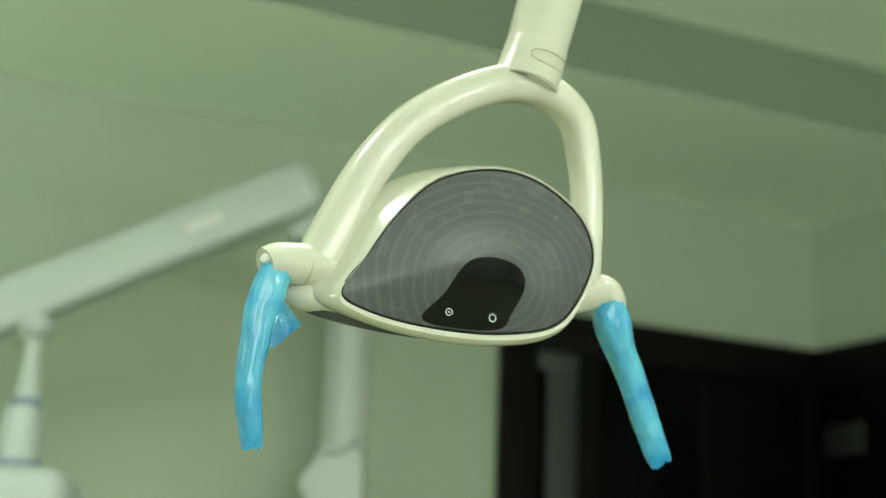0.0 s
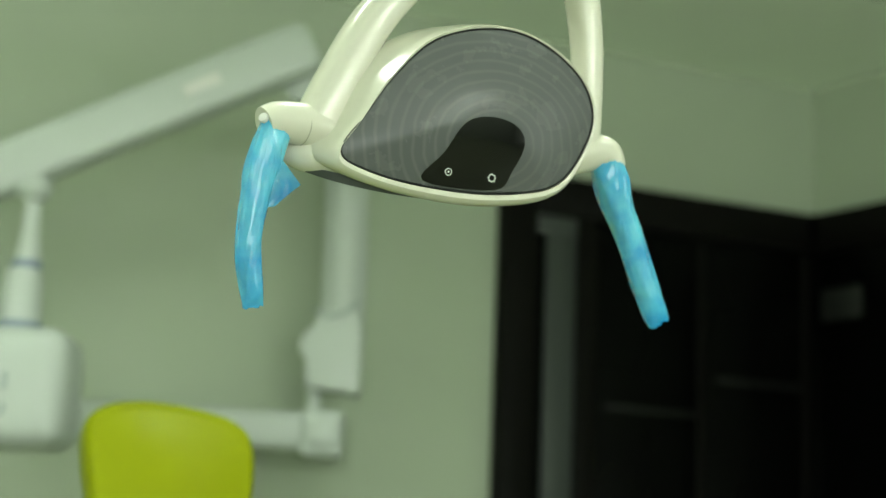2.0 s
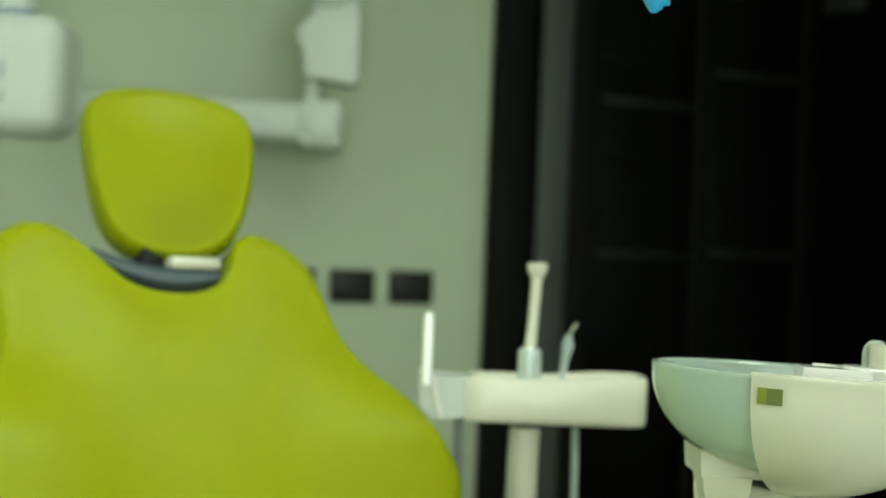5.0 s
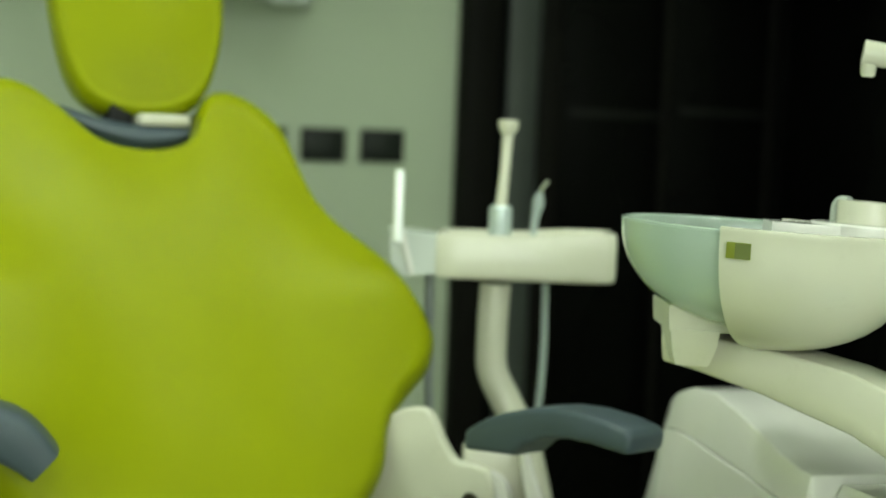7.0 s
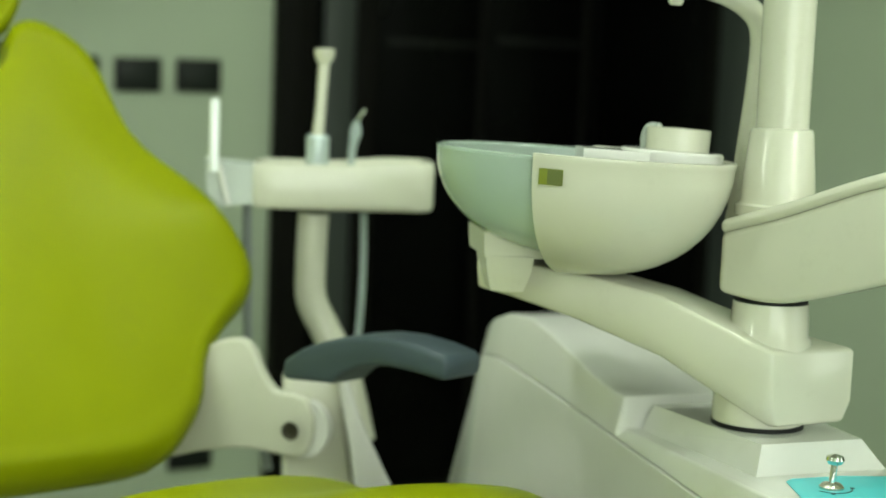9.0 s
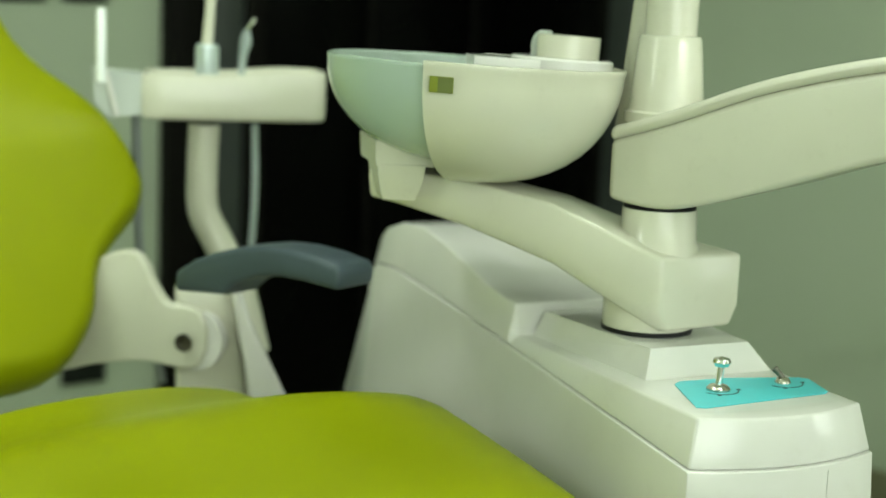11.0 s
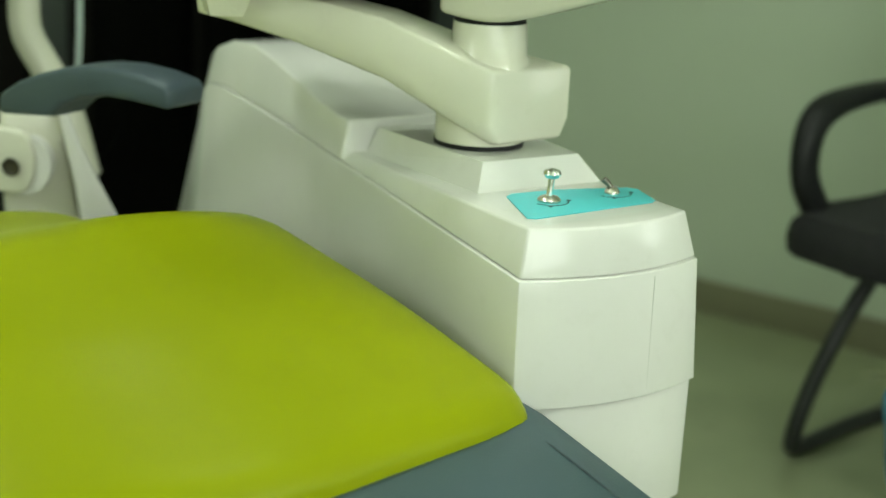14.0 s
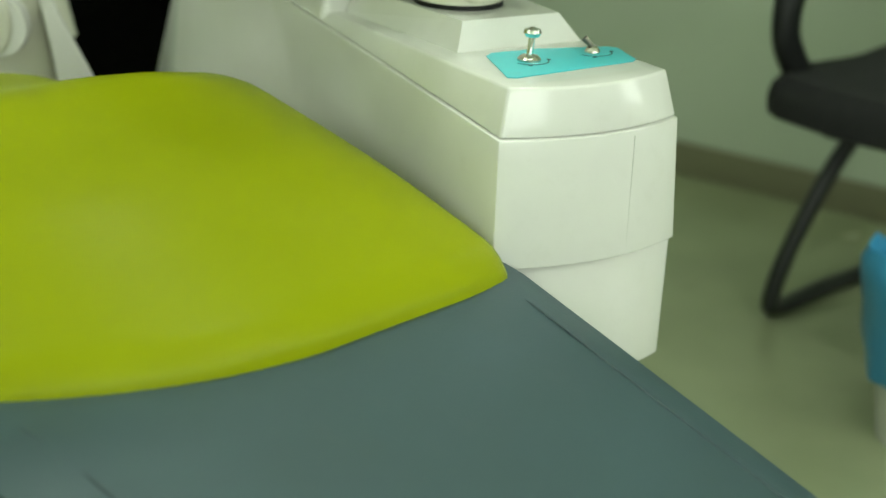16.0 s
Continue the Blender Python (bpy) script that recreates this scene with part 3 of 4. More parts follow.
    for k in (-1, 1):
        line = [(0.107 + k * (0.280 - (0.05 if k > 0 else 0.008) * j / 8), 0.09 - 0.78 * j / 8, 0.445 + 0.28 * min(0.03, 0.09 - 0.78 * j / 8) + 0.0010) for j in range(9)]
        part("seam", tube([LIFT @ Vector(p) for p in line], 0.0013, 6, 2), SEAM, leg)
    # base below the seat
    part("under_frame", box(-0.10, 0.0, 0.28, 0.24, 0.62, 0.475, 0.03, 3), CREAM, t)
    part("base", box(-0.22, 0.0, 0.0, 0.22, 0.85, 0.10, 0.04, 4), CREAM, t)
    part("column", box(-0.12, 0.25, 0.09, 0.12, 0.6, 0.30, 0.03, 3), CREAM, t)
    return t


chair = dental_chair()


def at_world(points, m):
    inv = m.inverted()
    return [inv @ Vector(p) for p in points]


def arm_support():
    """The right arm: hinge plate with its bolt, upright, swung-out pad."""
    def W(*pts):
        return [tuple(p) for p in at_world(pts, CHAIR)]
    arc = [(0, 0.727), (0.03, 0.745), (0.06, 0.757), (0.10, 0.769), (0.14, 0.776), (0.18, 0.778), (0.22, 0.775), (0.252, 0.769), (0.261, 0.762), (0.257, 0.740), (0.20, 0.744), (0.165, 0.744), (0.13, 0.738), (0.10, 0.726), (0.082, 0.710), (0, 0.703)]
    part("arm_pad", prism(arc, 0.065, CHAIR.inverted() @ pose(0.10, 2.02, 0, 0, 0, -48), 0.007, 3), SLATE_PAD, chair, "slate grey curved arm pad swung outward", sharp=50)
    # upright under the pad, two leaves
    up1 = [(0.108, 0.682), (0.184, 0.684), (0.188, 0.640), (0.206, 0.525), (0.206, 0.410), (0.113, 0.410)]
    part("arm_upright", prism(up1, 0.05, CHAIR.inverted() @ pose(0, 2.145, 0, 0, 0, 0), 0.008, 3), CREAM, chair)
    up2 = [(0.172, 0.703), (0.183, 0.703), (0.205, 0.640), (0.253, 0.541), (0.280, 0.473), (0.284, 0.410), (0.222, 0.410), (0.194, 0.598)]
    part("arm_fin", prism(up2, 0.06, CHAIR.inverted() @ pose(0, 2.095, 0, 0, 0, 0), 0.006, 3), WHITE, chair)
    plate = [(p.x, p.y) for p in spline([(-0.100, 0.560), (-0.075, 0.640), (-0.045, 0.695), (-0.006, 0.722), (0.028, 0.729), (0.047, 0.714), (0.060, 0.688), (0.078, 0.666), (0.105, 0.664), (0.126, 0.654), (0.134, 0.625), (0.128, 0.595), (0.108, 0.581), (0.045, 0.585), (-0.02, 0.575)], 5, True)]
    pl = part("hinge_plate", prism(plate, 0.022, CHAIR.inverted() @ pose(0.155, 2.10, 0, 0, 0, -27) @ pose(-0.145, 0, 0), 0.005, 3), CREAM, chair, "cream hinge plate with a bolt")
    bolt = part("bolt", lathe([(0.0001, -0.002), (0.007, -0.002), (0.010, 0.001), (0.010, 0.004), (0.012, 0.005)], 20), mat("bolt_brass", (0.05, 0.045, 0.025), 0.5, metal=0.3, vary=0.3, scale=90), pl)
    bolt.matrix_basis = CHAIR.inverted() @ pose(0.119, 2.112, 0.618, 90, 0, -27)
    drum = part("hinge_drum", lathe([(0.0001, -0.018), (0.030, -0.018), (0.036, -0.012), (0.036, -0.002), (0.039, 0.0), (0.039, 0.014), (0.0001, 0.014)], 32), WHITE, chair, "stepped white hinge drum")
    drum.matrix_basis = CHAIR.inverted() @ pose(0.137, 2.134, 0.618, 90, 0, -27)
    left = W((-0.377, 1.884, 0.698), (-0.419, 1.875, 0.733), (-0.484, 1.856, 0.748), (-0.558, 1.828, 0.733), (-0.605, 1.81, 0.709))
    part("arm_pad", tube(left, [(0.036, 0.022), (0.038, 0.030), (0.038, 0.026), (0.037, 0.024), (0.034, 0.022)], 20, 7, side=(0.3, 0.9, 0.0), power=4.5), SLATE_PAD, chair, "slate grey curved arm pad")
    part("arm_upright", prism([(-0.52, 0.72), (-0.45, 0.71), (-0.43, 0.48), (-0.51, 0.48)], 0.05, CHAIR.inverted() @ pose(0, 1.845, 0), 0.008, 3), CREAM, chair)
    part("cross_beam", box(-0.27, 0.52, 0.44, 0.27, 0.66, 0.50, 0.015, 3), CREAM, chair)


arm_support()


# ---- side unit ----
UNIT = pose(0.541, 1.42, 0, 0, 0, 13.5)
AXIS = Vector((0.615, 1.675, 0))       # the pivot that carries bowl arm, tray arm and lamp post


def unit_slab(stations, zlow, zhigh, x0, x1, inset_top, inset_low, bulge, r, flare=0.0, tail=0.0):
    """A long body: stations along y; low and high edges by functions of y; its front bulges."""
    nx = 10
    xm = (x0 + x1) / 2
    bm = bmesh.new()
    lo, hi = [], []
    for y in stations:
        a, b = [], []
        for i in range(nx + 1):
            f = i / nx
            pinch = 1 - 0.42 * smooth01((y - 0.66) / 0.13) ** 2
            k = bulge * (1 - (2 * f - 1) ** 2) * (1 - smooth01(y / 0.12))
            low_pinch = 1 - 0.42 * (1 - 9 * tail) * smooth01((y - 0.66) / 0.13) ** 2
            a.append(bm.verts.new((xm + (f - 0.5) * (x1 - x0 - 2 * inset_low) * low_pinch + flare * f, y - k + tail * smooth01((y - 0.5) / 0.28) + (0.0025 if inset_low > 0.003 and y < 0.01 and tail == 0 else 0), zlow(y))))
            b.append(bm.verts.new((xm + (f - 0.5) * (x1 - x0 - 2 * inset_top) * pinch, y - k + (inset_top * 0.6 if y < 0.01 else 0), zhigh(y))))
        lo.append(a)
        hi.append(b)
    n = len(stations)
    for row in lo + hi:
        for v in row:
            v.co.y += 0.25 * max(0, v.co.y - 0.5)
    for j in range(n - 1):
        for i in range(nx):
            bm.faces.new((hi[j][i], hi[j][i + 1], hi[j + 1][i + 1], hi[j + 1][i]))
            bm.faces.new((lo[j][i + 1], lo[j][i], lo[j + 1][i], lo[j + 1][i + 1]))
        for i in (0, nx):
            bm.faces.new((lo[j][i], hi[j][i], hi[j + 1][i], lo[j + 1][i]))
    for i in range(nx):
        for j in (0, n - 1):
            bm.faces.new((lo[j][i], lo[j][i + 1], hi[j][i + 1], hi[j][i]))
    bmesh.ops.recalc_face_normals(bm, faces=bm.faces)
    return bevel(bm, r, 3, 22)


def side_unit():
    t = thing("side_unit", UNIT, "white plastic dental side unit with control panel on top", "dental unit")
    st = [0, 0.03, 0.07, 0.12, 0.2, 0.3, 0.362, 0.372, 0.40, 0.45, 0.5, 0.55, 0.6, 0.65, 0.69, 0.72, 0.745, 0.765, 0.78]
    seam = lambda y: 0.652 + 0.105 * y - 0.05 * smooth01((y - 0.66) / 0.12)
    top = lambda y: 0.70 + 0.036 * smooth01((y - 0.361) / 0.012) + 0.052 * smooth01((y - 0.38) / 0.27) - 0.088 * max(0.0, (y - 0.57) / 0.21) ** 2.4
    part("cover", unit_slab(st, lambda y: seam(y) + 0.0008, top, -0.002, 0.219, 0.016, 0.0045, 0.022, 0.003), WHITE, t)
    part("body", unit_slab(st, lambda y: 0.523 - 0.13 * smooth01((y - 0.4) / 0.3), seam, 0, 0.215, 0.0, 0.001, 0.022, 0.0014, 0.010, 0.07), WHITE, t)
    part("skirt", unit_slab([0.012, 0.04, 0.12, 0.3, 0.5, 0.66], lambda y: 0.387, lambda y: 0.5235, 0.003, 0.230, 0.0, 0.006, 0.022, 0.004, 0.004), WHITE, t)
    part("front_joint", box(0.1463, -0.0197, 0.53, 0.1466, -0.0185, 0.646, 0), mat("joint_grey", (0.42, 0.43, 0.38), 0.6), t)
    part("pedestal", box(0.03, 0.15, 0.0, 0.18, 0.62, 0.37, 0.02, 3), WHITE, t)
    # raised pad under the pivot
    ax = UNIT.inverted() @ AXIS
    pad = [[Vector((ax.x + x, ax.y + y, 0.7)) for x, y in ((-0.088, -0.085), (0.066, -0.085), (0.082, 0.13), (-0.10, 0.13))],
           [Vector((ax.x + x, ax.y + y, 0.727)) for x, y in ((-0.07, -0.064), (0.050, -0.064), (0.064, 0.13), (-0.085, 0.13))]]
    part("pivot_pad", bevel(rings_mesh(pad), 0.009, 4), WHITE, t)
    part("pivot_ring", lathe([(0.0001, 0.7265), (0.0488, 0.7265), (0.0488, 0.732), (0.0001, 0.732)], 36, centre=(ax.x - 0.0215, ax.y + 0.0216, 0)), BLACK, t)
    # sticker with two toggles
    sx = [(0.033, 0.040), (0.040, 0.035), (0.190, 0.047), (0.198, 0.053), (0.211, 0.100), (0.204, 0.109), (0.130, 0.128), (0.074, 0.130), (0.062, 0.121)]
    bm = rings_mesh([[Vector((x, y, 0.7003)) for x, y in sx], [Vector((x, y, 0.7011)) for x, y in sx]])
    st_ = part("sticker", bm, CYAN, t, "cyan control sticker")
    for cx, cy, kind in ((0.092, 0.089, 1), (0.174, 0.094, 0)):
        part("dial_mark", lathe([(0.019, 0.7012), (0.0205, 0.7012), (0.0205, 0.7015), (0.019, 0.7015)], 28, 200, 150, (cx, cy, 0)), INK, st_)
        for dx, dy in ((-0.012, -0.020), (0.020, -0.006)):
            part("dial_dot", lathe([(0.0001, 0.7017), (0.0022, 0.7017), (0.0022, 0.7012)], 10, centre=(cx + dx, cy + dy, 0)), INK, st_)
        b = 0.012 if kind else 0.008
        part("toggle_base", lathe([(b, 0.7008), (b, 0.703), (b * 0.75, 0.706), (0.004, 0.707), (0.0001, 0.707)], 20, centre=(cx, cy, 0)), WORN_CHROME, t, "worn brass-toned toggle base")
        if kind:
            part("toggle", tube([(cx, cy, 0.706), (cx + 0.001, cy, 0.718), (cx + 0.002, cy, 0.726)], 0.0035, 12, 3), CHROME, t)
            part("toggle_knob", lathe([(0.0001, 0.724), (0.007, 0.725), (0.0092, 0.729), (0.008, 0.7325), (0.0001, 0.735)], 22, centre=(cx + 0.002, cy, 0)), CHROME, t)
        else:
            part("toggle", tube([(cx, cy, 0.706), (cx - 0.003, cy + 0.002, 0.710), (cx - 0.008, cy + 0.005, 0.7155)], [0.0025, 0.003, 0.0036], 12, 3), TARNISHED, t)
    return t


side_unit()


# ---- bowl arm ----
def bowl_arm():
    t = thing("bowl_arm", pose(AXIS.x, AXIS.y, 0), "cream plastic swing arm carrying the spittoon", "swing arm")
    # level beam, deep at the pivot and rising to its slim far end
    A, B = Vector((0.03, -0.035)), Vector((-0.301, 0.150))
    d = (B - A).normalized()
    nrm = Vector((-d.y, d.x))
    if nrm.y > 0:
        nrm = -nrm
    rings = []
    for f, zl, zh, w in ((0.04, 0.736, 0.814, 0.041), (0.08, 0.736, 0.818, 0.042), (0.15, 0.746, 0.824, 0.042), (0.27, 0.764, 0.838, 0.042), (0.45, 0.797, 0.862, 0.041), (0.7, 0.828, 0.879, 0.040), (0.9, 0.846, 0.885, 0.038), (1.0, 0.852, 0.884, 0.034)):
        c = A.lerp(B, f)
        ring = []
        for sx, z in ((1, zl + 0.022), (0.80, zl), (-0.80, zl), (-1, zl + 0.022), (-1, zh), (1, zh)):
            p = c + nrm * (w * sx) + d * (0.035 * sx * max(0.0, 1 - (f - 0.04) / 0.3))
            ring.append(Vector((p.x, p.y, z)))
        rings.append(ring)
    bm = rings_mesh(rings)
    bmesh.ops.recalc_face_normals(bm, faces=bm.faces)
    part("beam", bevel(bm, 0.004, 3, 35), CREAM, t)
    part("pivot_drum", lathe([(0.0001, 0.732), (0.048, 0.732), (0.048, 0.775), (0.0001, 0.775)], 32, centre=(-0.026, 0.016, 0)), CREAM, t)
    part("collar", lathe([(0.046, 0.812), (0.044, 0.822), (0.041, 0.826), (0.0395, 0.860), (0.0001, 0.860)], 32, centre=(-0.022, 0.008, 0)), CREAM, t)
    # seat of the bowl at the far end
    def block(x0, x1, y0, y1, levels):
        mx, my = (x0 + x1) / 2, (y0 + y1) / 2
        return rings_mesh([[Vector((mx + (x - mx) * k, my + (y - my) * k, z)) for x, y in ((x0, y0 + 0.008), (x1, y0 - 0.004), (x1 + 0.01, y1), (x0, y1))] for z, k in levels])
    part("bowl_seat", bevel(block(-0.318, -0.215, 0.062, 0.175, ((0.892, 0.985), (0.899, 1.0), (0.919, 1.02))), 0.009, 4), CREAM, t)
    part("hub", bevel(block(-0.316, -0.266, 0.062, 0.135, ((0.855, 0.66), (0.866, 0.80), (0.880, 0.93), (0.894, 0.99))), 0.009, 4), CREAM, t)
    return t


bowl_arm()


# ---- spittoon ----
def spittoon():
    c = (0.402, 1.765)
    t = thing("spittoon", pose(c[0] - 0.0385, c[1], 0.001, 0, 2.2), "cream and frosted green glass spittoon bowl with a cup stand", "spittoon")
    prof = [(0.156 * math.sin(a) ** 0.8, 1.0 - 0.105 * math.cos(a)) for a in [math.pi / 2 * k / 12 for k in range(13)]]
    inner = [(0.150 * math.sin(a) ** 0.8, 1.0 - 0.098 * math.cos(a)) for a in [math.pi / 2 * k / 12 for k in range(12, -1, -1)]]
    part("glass_bowl", lathe([(max(r, 0.0001), z) for r, z in prof] + [(max(r, 0.0001), z) for r, z in inner], 56), BOWL_GLASS, t, "frosted pale green glass bowl")
    part("rim", lathe([(0.1495, 1.000), (0.1500, 1.0025), (0.1530, 1.0038), (0.1562, 1.0025), (0.1566, 1.000)], 56), BOWL_GLASS, t, "polished glass rim")
    po = [(0.163 * math.sin(a) ** 0.8, 1.0 - 0.124 * math.cos(a)) for a in [math.pi / 2 * k / 12 for k in range(1, 13)]]
    pi_ = [(0.158 * math.sin(a) ** 0.8, 1.0 - 0.112 * math.cos(a)) for a in [math.pi / 2 * k / 12 for k in range(12, 0, -1)]]
    shell = part("shell", lathe(po + [(0.1645, 1.003), (0.1640, 1.0065), (0.1600, 1.0072), (0.1572, 1.005)] + pi_ + [po[0]], 48, 240, 192, cap=True), CREAM, t)
    lab = part("label", box(-0.0125, -0.0005, -0.008, 0.0115, 0.0006, 0.008, 0.0003), LABEL_OLIVE, shell, "small olive label")
    lab.matrix_basis = pose(-0.0640, -0.1520, 0.985, 6, 0, -22.6)
    part("label_print", box(-0.004, -0.0008, -0.0075, 0.011, -0.0006, 0.0075, 0), mat("dark_olive_print", (0.12, 0.145, 0.035), 0.5), lab, "darker olive print")
    # cup stand: plate on the rim, raised ring, cup
    plate = spline([(0.0, -0.085), (0.075, -0.118), (0.142, -0.07), (0.152, 0.02), (0.10, 0.08), (0.03, 0.06), (-0.008, -0.01)], 6, True)
    bm = rings_mesh([[Vector((p.x, p.y, 0.986)) for p in plate], [Vector((p.x, p.y, 1.0035)) for p in plate]])
    bmesh.ops.recalc_face_normals(bm, faces=bm.faces)
    part("cup_plate", bevel(bm, 0.004, 3, 40), WHITE, t)
    part("cup_rest", lathe([(0.0555, 1.002), (0.0555, 1.0125), (0.053, 1.0148), (0.0001, 1.0148)], 40, centre=(0.094, -0.015, 0)), WHITE, t)
    part("spout_cover", bevel(rings_mesh([[Vector((x, y, z)) for x, y in ((-0.016, -0.075), (0.055, -0.072), (0.055, -0.015), (-0.012, -0.018))] for z in (0.9985, 1.0125)]), 0.0065, 4), WHITE, t, "low white cover beside the cup rest")
    part("cup", lathe([(0.0001, 1.0145), (0.034, 1.0145), (0.0345, 1.038), (0.032, 1.038), (0.031, 1.018), (0.0001, 1.018)], 32, centre=(0.103, -0.005, 0)), CREAM, t, "plain cream cup")
    part("nozzle", tube([(0.080, 0.045, 1.010), (0.080, 0.045, 1.027), (0.083, 0.040, 1.036), (0.090, 0.028, 1.037)], [0.004, 0.005, 0.005, 0.005], 12, 5), GREYED, t, "pale rinse nozzle")
    # filler pipe
    part("filler_pipe", tube([(0.176, 0.0, 0.93), (0.179, 0.0, 1.0), (0.184, 0.0, 1.09), (0.186, 0.004, 1.148), (0.170, 0.008, 1.174), (0.134, 0.016, 1.190), (0.088, 0.026, 1.196)], [0.010, 0.010, 0.010, 0.012, 0.0130, 0.0130, 0.0140], 14, 6), CREAM, t)
    part("filler_tip", lathe([(0.0001, 1.170), (0.006, 1.170), (0.008, 1.173), (0.009, 1.188), (0.0001, 1.191)], 16, centre=(0.095, 0.025, 0)), CREAM, t)
    part("pipe_foot", tube([(0.182, 0.004, 0.925), (0.179, 0.002, 0.94), (0.177, 0.0, 0.955)], [(0.014, 0.014), (0.013, 0.013), (0.0105, 0.0105)], 16, 4), CREAM, t)
    return t


spittoon()


# ---- tray arm and lamp post on the pivot ----
def tray_arm():
    t = thing("tray_arm", pose(AXIS.x, AXIS.y, 0), "cream plastic instrument tray arm with a raised lip", "tray arm")
    path = [(-0.046, 0.042), (0.0, -0.012), (0.07, -0.09), (0.16, -0.195), (0.26, -0.31), (0.37, -0.44)]
    low = [0.868, 0.864, 0.894, 0.940, 0.963, 0.966]
    high = [0.944, 0.967, 1.006, 1.038, 1.050, 1.051]
    ctrl = spline([(x, y, 0) for x, y in path], 6)
    lo = [v.x for v in spline([(a, 0, 0) for a in low], 6)]
    hi = [v.x for v in spline([(a, 0, 0) for a in high], 6)]

    def sweep(w, zl, zh):
        rings = []
        for i, p in enumerate(ctrl):
            d = (ctrl[min(i + 1, len(ctrl) - 1)] - ctrl[max(i - 1, 0)]).normalized()
            nn = Vector((-d.y, d.x, 0))
            rings.append([Vector((p.x, p.y, z)) + nn * w * s for s, z in ((1, zl(i)), (-1, zl(i)), (-1, zh(i)), (1, zh(i)))])
        bm = rings_mesh(rings)
        bmesh.ops.recalc_face_normals(bm, faces=bm.faces)
        return bevel(bm, 0.007, 3, 35)
    part("arm_body", sweep(0.044, lambda i: lo[i], lambda i: hi[i] - 0.014), CREAM, t)
    part("arm_cover", sweep(0.047, lambda i: hi[i] - 0.0145, lambda i: hi[i]), CREAM, t)
    part("joint_shadow_ring", lathe([(0.0001, 0.859), (0.0385, 0.859), (0.0385, 0.862), (0.0001, 0.862)], 32, centre=(-0.022, 0.008, 0)), BLACK, t)
    return t


tray_arm()


def lamp_post():
    t = thing("lamp_post", pose(AXIS.x - 0.019, AXIS.y + 0.015, 0), "cream upright lamp post on the unit's pivot", "lamp post")
    part("foot", lathe([(0.0001, 0.950), (0.044, 0.950), (0.044, 0.9605), (0.0405, 0.9625), (0.039, 0.968), (0.033, 1.035), (0.0315, 1.040), (0.028, 1.041)], 36), CREAM, t)
    part("pole", lathe([(0.0275, 1.03), (0.0265, 1.5), (0.0265, 2.02), (0.022, 2.03), (0.0001, 2.03)], 32), CREAM, t)
    part("boom", tube([(0.0, 0.0, 1.99), (-0.12, -0.02, 1.995), (-0.35, -0.03, 1.99), (-0.47, 0.01, 1.975)], [(0.026, 0.03), (0.024, 0.03), (0.022, 0.027), (0.024, 0.027)], 18, 6, side=(0, 0, 1)), CREAM, t)
    return t


lamp_post()


